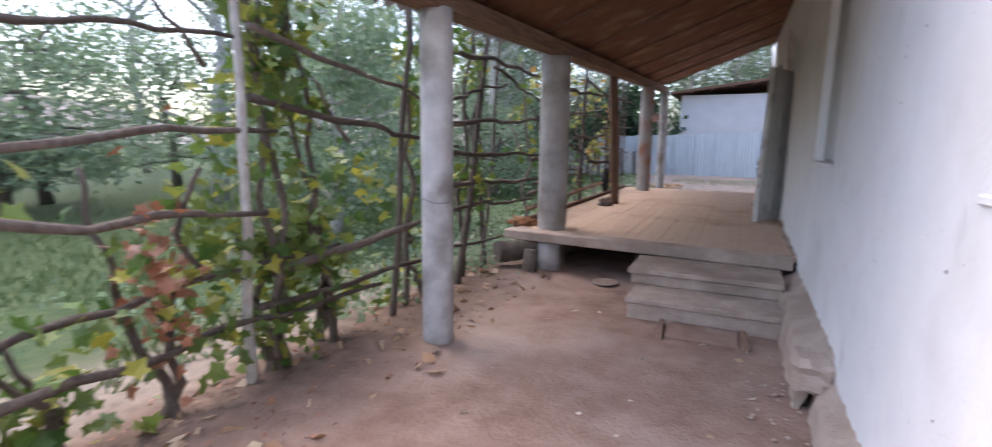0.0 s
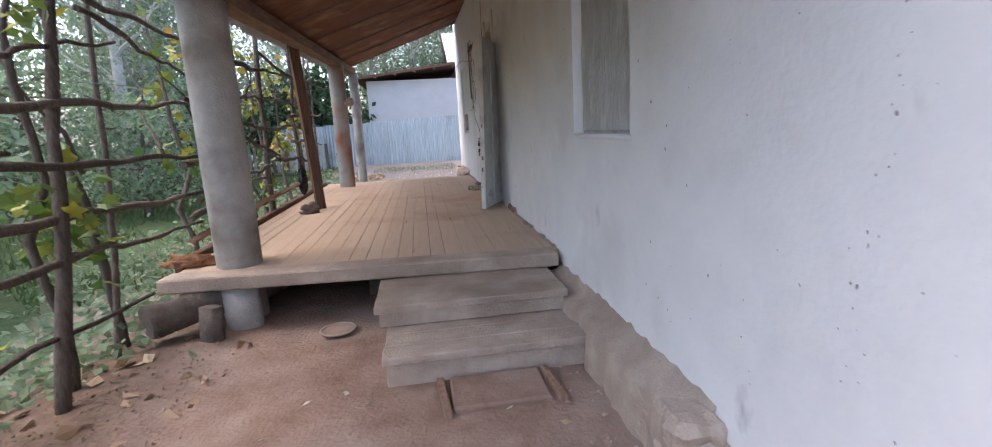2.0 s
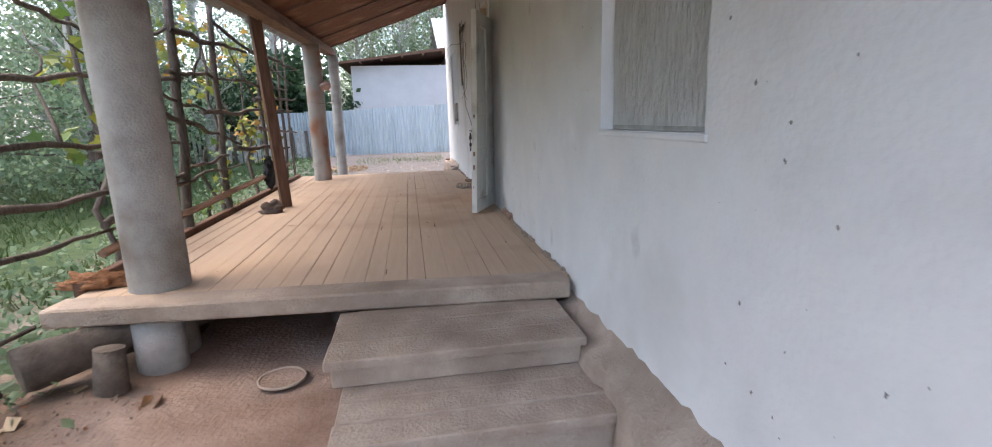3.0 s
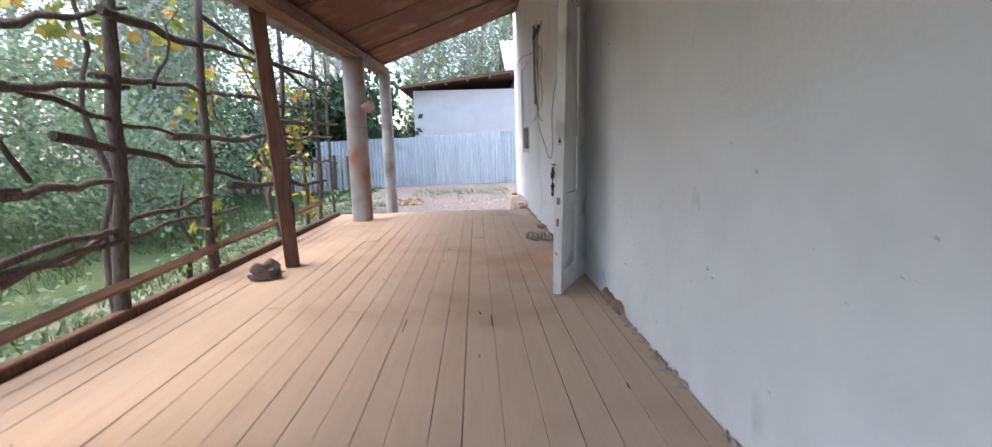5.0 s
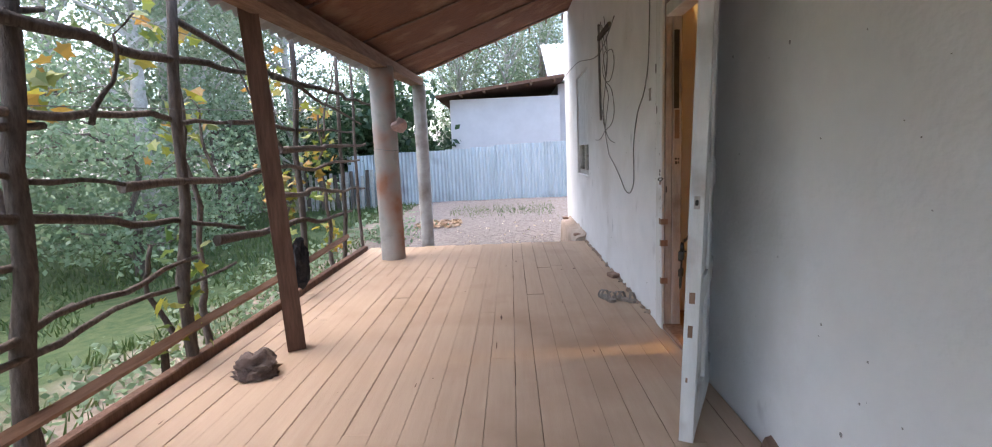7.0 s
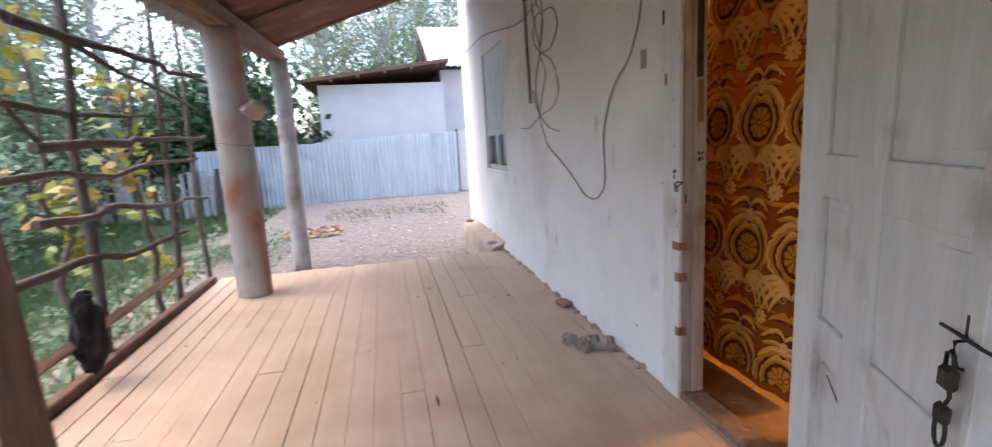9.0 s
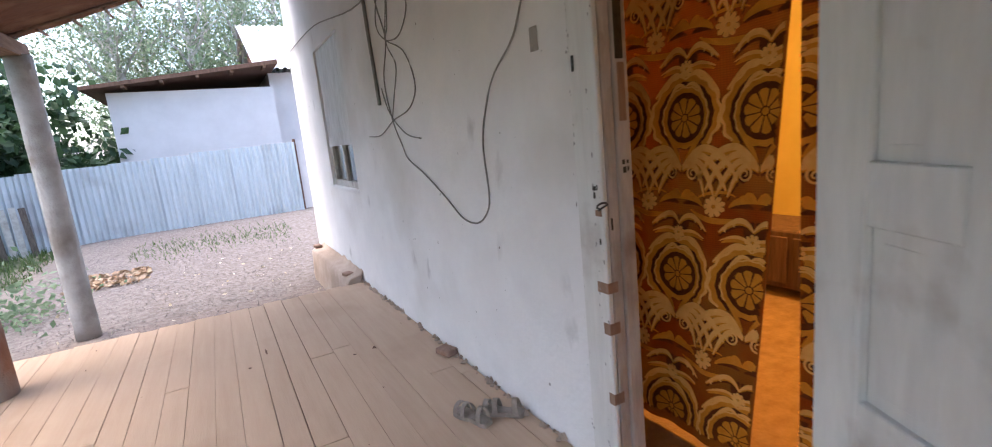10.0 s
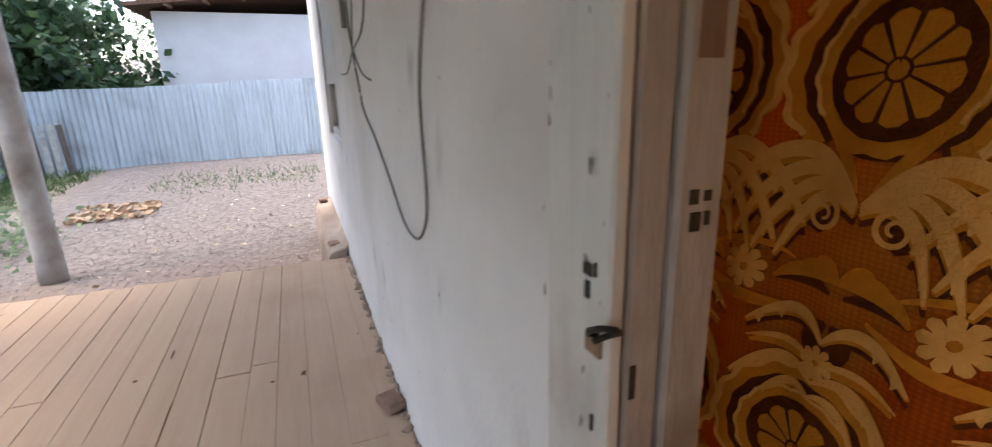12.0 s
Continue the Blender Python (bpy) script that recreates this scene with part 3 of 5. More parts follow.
# ---- pillars ----


def pillar(x, y, z0, z1, r, material, label, lean=(0, 0), band=None):
    ob = thing("pillar", (x, y, z0), label, "pillar", "veranda pillars")
    bm = bmesh.new()
    n = 14
    pts = [(x + lean[0] * i / n, y + lean[1] * i / n, z0 + (z1 - z0) * i / n) for i in range(n + 1)]
    tube(bm, pts, [r * (1 + 0.03 * noise.noise(Vector((i, x, y)))) for i in range(n + 1)], 28, 0.015)
    part("shaft", bm, material, ob)
    if band:
        bm = bmesh.new()
        k = [(x + lean[0] * band + (r + 0.004) * math.cos(a), y + (r + 0.004) * math.sin(a), z0 + band * (z1 - z0) + 0.015 * math.sin(2 * a)) for a in [2 * math.pi * i / 24 for i in range(25)]]
        tube(bm, k, 0.004, 5)
        part("wire_tie", bm, WIRE, ob, "thin wire tied round the pillar")
    return ob


pillar(-1.91, 3.33, -0.1, 2.32, 0.112, WHITEPIPE, "whitewashed cement pipe pillar with worn paint", band=0.47)
pillar(-2.0, 6.05, -0.1, 2.48, 0.17, CEMENT, "thick grey cement pipe pillar through the floor's front edge")
pillar(-1.93, 11.97, 0.30, 2.70, 0.145, RUSTPIPE, "grey cement pipe pillar with rusty stains", band=0.6)
pillar(-1.88, 14.2, 0.08, 2.79, 0.105, CEMENT, "slender grey cement pipe pillar standing on gravel")
post = thing("leaning_post", (-1.91, 9.04, DECK), "dark brown squared timber post, leaning", "post")
bm = bmesh.new()
tube(bm, [(-1.91, 9.06, DECK), (-1.97, 9.10, 1.4), (-2.05, 9.15, 2.62)], [0.078, 0.08, 0.085], 4, 0.1)
part("shaft", bm, TIMBER, post)
# pink bundle tied to a pillar
bm = bmesh.new()
bmesh.ops.create_icosphere(bm, subdivisions=2, radius=0.085, matrix=Matrix.Translation((-1.74, 11.9, 2.02)))
for v in bm.verts:
    v.co += 0.05 * noise.noise_vector(v.co * 11)
single("tied_cloth", bm, mat("faded_pink_cloth", (0.38, 0.24, 0.22), (0.52, 0.38, 0.35), 12, 0.95, 0.5, 80), (-1.74, 11.9, 2.02), "faded pink cloth bundle tied to the pillar", "cloth")

# ---- logs under the veranda ----
log = thing("support_log", (-2.25, 5.6, 0.0), "thick grey log lying under the veranda's edge", "log")
bm = tube(bmesh.new(), [(-2.46, 5.46, 0.185), (-2.42, 5.50, 0.19), (-2.20, 5.74, 0.20), (-1.98, 6.02, 0.20), (-1.80, 6.3, 0.20)], [0.118, 0.125, 0.112, 0.118, 0.115], 20, 0.12)
part("trunk", bm, OLDLOG, log)
for x, y, top, r in ((-2.07, 5.50, 0.25, 0.08), (-0.95, 6.35, 0.31, 0.09)):
    single("stump", tube(bmesh.new(), [(x, y, -0.12), (x + 0.01, y, 0.1), (x + 0.02, y + 0.02, top)], [r * 1.1, r, r * 0.95], 14, 0.12), OLDLOG, (x, y, 0.0), "short grey wooden stump under the veranda", "stump", "stumps")
single("pillar_footing", tube(bmesh.new(), [(-1.93, 5.80, -0.15), (-1.95, 5.83, 0.31)], 0.135, 20, 0.06), CEMENT, (-1.95, 5.82, -0.1), "round grey concrete footing under the veranda's front edge", "footing")
lid = thing("metal_lid", (-1.18, 5.46, 0.0), "dusty round lid lying on the earth", "lid")
bm = tube(bmesh.new(), [(-1.18 + 0.125 * math.cos(a), 5.46 + 0.125 * math.sin(a), 0.004) for a in [math.pi * i / 16 for i in range(33)]], 0.008, 6)
part("rim", bm, DUSTY, lid)
bm = bmesh.new()
bmesh.ops.create_circle(bm, cap_ends=True, radius=0.122, segments=24, matrix=Matrix.Translation((-1.18, 5.46, 0.002)))
part("plate", bm, EARTH, lid)

# ---- windows ----


def window(name, a, b, lo, hi, covered, deep, label):
    ob = thing(name, (WX + deep, (a + b) / 2, lo), label, "window", kind="structure")
    x0, x1, t = WX + deep, WX + deep + 0.07, (0.03 if not covered else 0.06)
    for y0, y1, z0, z1 in ((a, a + t, lo, hi), (b - t, b, lo, hi), (a + t, b - t, lo, lo + t), (a + t, b - t, hi - t, hi)):
        part("window_frame", box(bmesh.new(), x0, y0, z0, x1, y1, z1, 0.004), WINPAINT, ob)
    m = (a + b) / 2
    part("mullion", box(bmesh.new(), x0 + 0.005, m - 0.03, lo + t, x1 - 0.005, m + 0.03, hi - t, 0.004), WINPAINT, ob)
    part("transom", box(bmesh.new(), x0 + 0.008, a + t, lo + 0.42, x1 - 0.008, b - t, lo + 0.47, 0.004), WINPAINT, ob)
    for y0, y1 in ((a + t, m - 0.03), (m + 0.03, b - t)):
        for z0, z1 in ((lo + t, lo + 0.42), (lo + 0.47, hi - t)):
            g = x0 + (0.03 if covered else 0.008)
            part("pane", box(bmesh.new(), g, y0, z0, g + 0.005, y1, z1), GLASS, ob)
    part("window_sill", box(bmesh.new(), WX - (0.008 if covered else 0.012), a - 0.02, lo - 0.03, WX + deep - 0.001, b + (0.02 if covered else 0.09), lo - 0.002, 0.006), PLASTER, ob)
    if covered:
        # creased film nailed over the frame
        verts, faces = [], []
        n, k = 26, 34
        z_low = lo + 0.02 + covered
        for j in range(k + 1):
            for i in range(n + 1):
                y = a + 0.04 + (b - a - 0.08) * i / n
                z = z_low + (hi - 0.01 - z_low) * j / k
                r = 0.008 * noise.noise(Vector((y * 7, z * 3, 2))) + 0.006 * noise.noise(Vector((y * 16, z * 9, 7)))
                verts.append((x0 - 0.016 + r, y, z))
        for j in range(k):
            for i in range(n):
                q = j * (n + 1) + i
                faces.append((q, q + 1, q + n + 2, q + n + 1))
        f = cards("plastic_film", verts, faces, FILM)
        for pl in f.data.polygons:
            pl.use_smooth = True
        tagged(under(f, ob), "cloudy creased plastic film")
    return ob


window("window_1", *HOLES[0], 0, 0.004, "white wooden window with dark glass, chipped sill")
window("window_2", *HOLES[1], 0.001, 0.065, "window covered with cloudy creased plastic film")
window("window_3", *HOLES[3], 0.38, 0.03, "white window half covered with torn plastic film")

# ---- doorway ----
ya, yb, zl, zh = HOLES[2]
door = thing("door_1", (WX, (ya + yb) / 2, DECK), "chipped white wooden door standing wide open", "door", kind="structure")
for y0, y1 in ((yb - 0.07, yb + 0.06), (ya - 0.06, ya + 0.04)):
    part("casing", box(bmesh.new(), WX - 0.022, y0, DECK, WX - 0.002, y1, zh + 0.08, 0.004), PAINT, door)
for y0, y1, s_ in ((yb - 0.07, yb - 0.001, -1), (ya + 0.001, ya + 0.05, 1)):
    part("jamb", box(bmesh.new(), WX + 0.002, y0, DECK + 0.03, WX + 0.045, y1, zh - 0.002, 0.004), JAMB, door, "dirty worn jamb")
    e = 0.008 * s_
    part("door_stop", box(bmesh.new(), WX + 0.046, y0 + (e if s_ < 0 else 0), DECK + 0.03, WX + 0.105, y1 + (e if s_ > 0 else 0), zh - 0.002, 0.005), JAMB, door, "worn rebate of the door frame")
part("transom", box(bmesh.new(), WX + 0.004, ya + 0.05, 2.44, WX + 0.10, yb - 0.07, 2.52, 0.004), PAINT, door)
part("head", box(bmesh.new(), WX + 0.004, ya + 0.05, zh - 0.06, WX + 0.10, yb - 0.07, zh - 0.003, 0.004), PAINT, door)
part("threshold", box(bmesh.new(), WX - 0.01, ya + 0.003, DECK, WX + 0.107, yb - 0.003, DECK + 0.035, 0.006), BAREWOOD, door, "worn brown threshold")
for z0, z1, x0, x1, m_ in ((1.88, 2.36, 0.052, 0.085, DARKMETAL), (1.69, 1.87, 0.058, 0.088, BAREWOOD), (1.553, 1.568, 0.060, 0.072, DARKMETAL), (1.555, 1.566, 0.078, 0.088, DARKMETAL), (1.525, 1.545, 0.062, 0.076, DARKMETAL), (1.53, 1.545, 0.080, 0.088, DARKMETAL)):
    part("hinge_cut", box(bmesh.new(), WX + x0, yb - 0.0800, z0, WX + x1, yb - 0.0775, z1, 0.001), m_, door, "dark recess in the jamb")
part("lock_slot", box(bmesh.new(), WX + 0.006, yb - 0.0725, 1.345, WX + 0.014, yb - 0.0695, 1.385, 0.001), DARKMETAL, door, "dark bolt slot in the jamb")
# strips of bare wood and tape where the frame has been mended
for z, h, w in ((1.135, 0.036, 0.05), (0.99, 0.04, 0.03), (0.735, 0.04, 0.025)):
    bm = box(bmesh.new(), WX - 0.0245, yb - 0.071, z, WX - 0.0215, yb - 0.071 + w, z + h)
    box(bm, WX - 0.0245, yb - 0.0720, z, WX + 0.020, yb - 0.0705, z + h)
    part("bare_patch", bm, BAREWOOD, door, "bare brown wood where paint has gone")
for y, z, w, h in ((yb - 0.040, 1.478, 0.016, 0.014), (yb - 0.036, 1.452, 0.009, 0.020), (yb - 0.048, 1.480, 0.004, 0.016), (yb - 0.05, 1.30, 0.006, 0.020), (yb + 0.03, 1.86, 0.012, 0.05), (yb + 0.05, 2.12, 0.014, 0.06)):
    part("nail_hole", box(bmesh.new(), WX - 0.0245, y, z, WX - 0.0215, y + w, z + h, 0.001), DARKMETAL, door)
hook = bmesh.new()
tube(hook, [(WX - 0.023, yb - 0.052, 1.418), (WX - 0.036, yb - 0.056, 1.425), (WX - 0.042, yb - 0.066, 1.434), (WX - 0.038, yb - 0.080, 1.442), (WX - 0.026, yb - 0.088, 1.442), (WX - 0.018, yb - 0.086, 1.436), (WX - 0.022, yb - 0.070, 1.426), (WX - 0.030, yb - 0.060, 1.417), (WX - 0.023, yb - 0.048, 1.412)], 0.0034, 7)
part("hasp", hook, DARKMETAL, door, "dark iron hasp ring")
part("hasp_plate", box(bmesh.new(), WX - 0.0265, yb - 0.062, 1.395, WX - 0.0215, yb - 0.034, 1.415, 0.001), BAREWOOD, door, "rusty hasp plate")
# the leaf, swung back towards the wall
hx, hy, fx, fy = 0.572, 8.505, 0.258, 7.832
LW, LH = math.hypot(fx - hx, fy - hy), 2.0
turn = Matrix.Translation((hx, hy, DECK + 0.015)) @ Matrix.Rotation(math.atan2(fy - hy, fx - hx), 4, 'Z')


def leaf_place(bm):
    """Sets a piece of the leaf in its place; the leaf sags, its foot swung further out."""
    for v in bm.verts:
        v.co.y -= (0.008 + 0.024 * v.co.x / LW) * (1.0 - v.co.z)
    bmesh.ops.transform(bm, matrix=turn, verts=bm.verts)
    return bm


def leaf_box(x0, y0, z0, x1, y1, z1, bevel=0.004):
    return leaf_place(box(bmesh.new(), x0, y0, z0, x1, y1, z1, bevel))


rows = ((0.14, 0.545), (0.655, 1.015), (1.14, 1.86))
cols = ((0.055, 0.245), (0.385, LW - 0.055))
dl = part("door_leaf", leaf_box(0.002, -0.008, 0.002, LW - 0.002, 0.008, LH - 0.002, 0.001), PAINT, door, "white panelled door leaf with worn edges")
for x0, x1 in ((0, 0.055), (0.245, 0.385), (LW - 0.055, LW)):
    tagged(under(finish("stile", leaf_box(x0, -0.028, 0.0, x1, 0.028, LH, 0.003), PAINT), dl))
for z0, z1 in ((0.0, 0.14), (0.545, 0.655), (1.015, 1.14), (1.86, LH)):
    for x0, x1 in ((0.055, 0.245), (0.385, LW - 0.055)):
        under(finish("rail", leaf_box(x0 + 0.0005, -0.027, z0 + 0.001, x1 - 0.0005, 0.027, z1 - 0.001, 0.003), PAINT), dl)
for z0, z1 in rows:
    for x0, x1 in cols:
        under(finish("panel", leaf_box(x0 + 0.024, -0.014, z0 + 0.024, x1 - 0.024, 0.014, z1 - 0.024, 0.006), PAINT), dl)
# crack in a panel, worn patches and the strike on the free edge
under(finish("crack", leaf_place(box(bmesh.new(), 0.13, -0.0165, 0.47, 0.25, -0.0145, 0.474, 0.0, Matrix.Rotation(0.45, 4, 'Y'))), DARKMETAL), dl)
for z, h, w in ((0.59, 0.045, 0.022), (0.45, 0.05, 0.018), (0.26, 0.02, 0.008)):
    under(finish("worn_patch", leaf_box(LW - 0.001, -0.012, z, LW + 0.0015, -0.012 + w, z + h, 0.0), BAREWOOD), dl)
under(finish("strike_plate", leaf_box(LW - 0.001, -0.010, 0.965, LW + 0.002, 0.012, 1.015, 0.0), JAMB), dl)
under(finish("bolt", leaf_box(LW, -0.005, 0.98, LW + 0.012, 0.006, 1.0, 0.002), DARKMETAL), dl)
# hasp bar, staple and two padlocks on the face


def lock_place(bm):
    bmesh.ops.translate(bm, verts=bm.verts, vec=(0.07 - LW, 0.024, -0.855))
    bmesh.ops.scale(bm, verts=bm.verts, vec=(0.82, 0.9, 0.85))
    bmesh.ops.translate(bm, verts=bm.verts, vec=(LW - 0.032, -0.024, 0.805))
    return leaf_place(bm)


bm = lock_place(tube(bmesh.new(), [(LW - 0.16, -0.030, 0.905), (LW - 0.10, -0.034, 0.907), (LW - 0.02, -0.034, 0.903), (LW + 0.03, -0.034, 0.905)], 0.0042, 8))
under(finish("hasp_bar", bm, DARKMETAL), dl)
bm = box(bmesh.new(), LW - 0.085, -0.029, 0.90, LW - 0.055, -0.0235, 0.955, 0.002)
tube(bm, [(LW - 0.075, -0.028, 0.90), (LW - 0.078, -0.046, 0.895), (LW - 0.070, -0.050, 0.87), (LW - 0.062, -0.046, 0.845), (LW - 0.065, -0.034, 0.84)], 0.0042, 7)
under(finish("staple", lock_place(bm), DARKMETAL), dl)
bm = box(bmesh.new(), LW - 0.090, -0.066, 0.795, LW - 0.045, -0.044, 0.845, 0.007)
tube(bm, [(LW - 0.082, -0.055, 0.842), (LW - 0.080, -0.055, 0.872), (LW - 0.068, -0.055, 0.880), (LW - 0.056, -0.055, 0.872), (LW - 0.054, -0.055, 0.842)], 0.0042, 7)
under(finish("padlock", lock_place(bm), DARKMETAL), dl)
bm = box(bmesh.new(), LW - 0.094, -0.064, 0.715, LW - 0.052, -0.044, 0.760, 0.008)
tube(bm, [(LW - 0.074 + 0.019 * math.sin(a), -0.054, 0.700 + 0.038 * math.cos(a)) for a in [2 * math.pi * i / 16 for i in range(17)]], 0.0044, 7)
tube(bm, [(LW - 0.070, -0.054, 0.758), (LW - 0.060, -0.052, 0.78), (LW - 0.066, -0.052, 0.80)], 0.0042, 7)
under(finish("padlock", lock_place(bm), DARKMETAL), dl)

# ---- curtain in the doorway ----
CX = 0.945


def curtain_x(y, z):
    return CX + 0.008 * math.sin(y * 21 + 0.6 * z) + 0.004 * math.sin(y * 47 + 2 * z)


class Cloth:
    """One curtain: its reach in y, how far it is drawn aside towards the floor, and its woven layers."""

    def __init__(self, y0, y1, drawn):
        self.y0, self.y1, self.drawn = y0, y1, drawn
        self.layers = [([], []) for _ in range(3)]
        self.count = 0

    def at(self, y, z, lift):
        yy = y + self.drawn * (1.677 - z)
        return (curtain_x(yy, z) - lift, yy, z)

    def strip(self, layer, pts, widths):
        """A flat woven band along points (y, z): layer 0 dark, 1 gold, 2 cream."""
        verts, faces = self.layers[layer]
        k = len(verts)
        self.count += 1
        lift = 0.003 + 0.003 * layer + 0.00004 * (self.count % 37)
        flat = []
        for i, (y, z) in enumerate(pts):
            a, b = pts[max(i - 1, 0)], pts[min(i + 1, len(pts) - 1)]
            dy, dz = b[0] - a[0], b[1] - a[1]
            q = math.hypot(dy, dz) or 1
            for sgn in (-1, 1):
                p = (y - sgn * widths[i] / 2 * dz / q, z + sgn * widths[i] / 2 * dy / q)
                flat.append(p)
                verts.append(self.at(*p, lift))
        for i in range(len(pts) - 1):
            q = (2 * i, 2 * i + 1, 2 * i + 3, 2 * i + 2)
            if all(self.y0 < flat[m][0] < self.y1 and 0.47 < flat[m][1] < 2.72 for m in q):
                faces.append(tuple(k + m for m in q))


def build_curtain(y0, y1, drawn, label):
    c = Cloth(y0, y1, drawn)
    ob = thing("door_curtain", (CX, (y0 + y1) / 2, 0.46), label, "curtain", "doorway curtains")
    verts, faces = [], []
    n, k = 60, 30
    for j in range(k + 1):
        z = 0.435 + 2.305 * j / k
        for i in range(n + 1):
            verts.append(c.at(y0 + (y1 - y0) * i / n, z, 0.0))
    for j in range(k):
        for i in range(n):
            q = j * (n + 1) + i
            faces.append((q, q + 1, q + n + 2, q + n + 1))
    d = cards("drape", verts, faces, CURTAIN)
    for f in d.data.polygons:
        f.use_smooth = True
    under(d, ob)
    return ob, c


def swell(n, wide, a=0.08, b=0.92):
    return [wide * math.sin(math.pi * (a + (b - a) * i / n)) for i in range(n + 1)]


def bend(p0, p1, p2, n=12):
    """A quadratic curve."""
    return [((1 - t) ** 2 * p0[0] + 2 * t * (1 - t) * p1[0] + t * t * p2[0], (1 - t) ** 2 * p0[1] + 2 * t * (1 - t) * p1[1] + t * t * p2[1]) for t in [i / n for i in range(n + 1)]]


def ring(c, layer, y, z, ry, rz, a0, a1, wide, wave=0.0, n=36):
    pts, ws = [], []
    for i in range(n + 1):
        a = a0 + (a1 - a0) * i / n
        w = 1 + wave * math.sin(a * 16)
        pts.append((y + ry * math.sin(a) * w, z + rz * math.cos(a) * w))
        ws.append(wide * (1 + 6 * wave * math.sin(a * 16)))
    c.strip(layer, pts, ws)


def frond(c, y, z, side, p1, p2, wide, lift=2):
    """A leaf that swings out from the stem: dark underside, cream blade, ragged tip."""
    q0, q1, q2 = (y, z), (y + side * p1[0], z + p1[1]), (y + side * p2[0], z + p2[1])
    pts = bend(q0, q1, q2, 14)
    c.strip(0, [(a, b - wide * 0.55) for a, b in pts], swell(14, wide * 1.1))
    c.strip(1, pts, swell(14, wide * 1.25))
    c.strip(lift, [(a, b + wide * 0.22) for a, b in pts], swell(14, wide * 0.95))
    for m in (9, 12):
        a, b = pts[m]
        c.strip(lift, [(a, b), (a + side * 0.004, b - wide * 0.5), (a + side * 0.001, b - wide * 0.85)], [wide * 0.5, wide * 0.42, wide * 0.12])


def volute(c, y, z, side, r):
    pts, ws = [], []
    for i in range(23):
        f = i / 22
        a = math.pi * 0.5 + side * (0.3 + 1.45 * 2 * math.pi * f)
        pts.append((y + side * 0.0 + r * (1 - 0.78 * f) * math.cos(a), z + r * (1 - 0.78 * f) * math.sin(a)))
        ws.append(r * 0.36 * (1 - 0.5 * f))
    c.strip(0, bend((y, z + r), (y + side * r * 0.8, z), (y, z - 1.1 * r), 8), swell(8, r * 1.8))
    c.strip(2, pts, ws)


def motif(c, y, z):
    """A rosette in a double wreath over a spray of fronds, with two pairs of leaves below."""
    # medallion
    for r in (0.014, 0.036, 0.058, 0.080, 0.102):
        ring(c, 0, y, z, r, r * 0.97, 0, 2 * math.pi, 0.025)
    for k in range(10):
        a = 2 * math.pi * k / 10 + 0.16
        ca, sa = math.cos(a), math.sin(a)
        c.strip(1, [(y + q * ca, z + q * sa * 0.95) for q in (0.016, 0.030, 0.050, 0.064, 0.072)], [0.007, 0.015, 0.026, 0.034, 0.014])
    ring(c, 1, y, z, 0.006, 0.006, 0, 2 * math.pi, 0.012, 0, 12)
    ring(c, 1, y, z, 0.098, 0.096, 0, 2 * math.pi, 0.020, 0.02, 48)
    ring(c, 2, y, z + 0.002, 0.104, 0.102, -2.2, 2.2, 0.006, 0.02, 48)
    ring(c, 0, y, z, 0.117, 0.114, -2.5, 2.5, 0.016)
    ring(c, 1, y, z + 0.004, 0.136, 0.132, -2.45, 2.45, 0.026, 0.03, 64)
    ring(c, 2, y, z + 0.006, 0.145, 0.141, -2.3, 2.3, 0.010, 0.03, 64)
    for side in (-1, 1):
        # crown over the wreath
        c.strip(1, bend((y, z + 0.150), (y + side * 0.05, z + 0.185), (y + side * 0.115, z + 0.150), 10), swell(10, 0.022))
        c.strip(2, bend((y, z + 0.158), (y + side * 0.05, z + 0.195), (y + side * 0.120, z + 0.158), 10), swell(10, 0.012))
        # fronds of the spray
        st = z - 0.175
        for k, (a1, b1, a2, b2, w) in enumerate(((0.11, 0.150, 0.215, -0.045, 0.026), (0.10, 0.118, 0.178, -0.075, 0.024), (0.085, 0.088, 0.140, -0.090, 0.022), (0.065, 0.062, 0.104, -0.088, 0.020))):
            frond(c, y + side * 0.004, st - 0.004 * k, side, (a1, b1), (a2, b2), w)
        c.strip(1, bend((y + side * 0.01, st + 0.02), (y + side * 0.04, st + 0.08), (y + side * 0.085, st + 0.115), 8), swell(8, 0.018))
        volute(c, y + side * 0.050, st - 0.018, side, 0.026)
        # gold fan
        for k in range(3):
            c.strip(1, bend((y, z - 0.285), (y + side * (0.03 + 0.02 * k), z - 0.245 - 0.012 * k), (y + side * (0.045 + 0.028 * k), z - 0.275 - 0.016 * k), 7), swell(7, 0.024))
        c.strip(0, bend((y + side * 0.01, z - 0.305), (y + side * 0.06, z - 0.285), (y + side * 0.10, z - 0.31), 7), swell(7, 0.022))
        # leaf pairs
        frond(c, y, z - 0.385, side, (0.045, 0.075), (0.125, -0.012), 0.020)
        c.strip(0, bend((y + side * 0.004, z - 0.35), (y + side * 0.035, z - 0.375), (y + side * 0.02, z - 0.41), 6), swell(6, 0.034))
        frond(c, y, z - 0.455, side, (0.06, 0.055), (0.135, -0.05), 0.020)
        frond(c, y, z - 0.478, side, (0.04, 0.03), (0.085, -0.045), 0.015)
    small_flower(c, y, z - 0.415, 0.75)


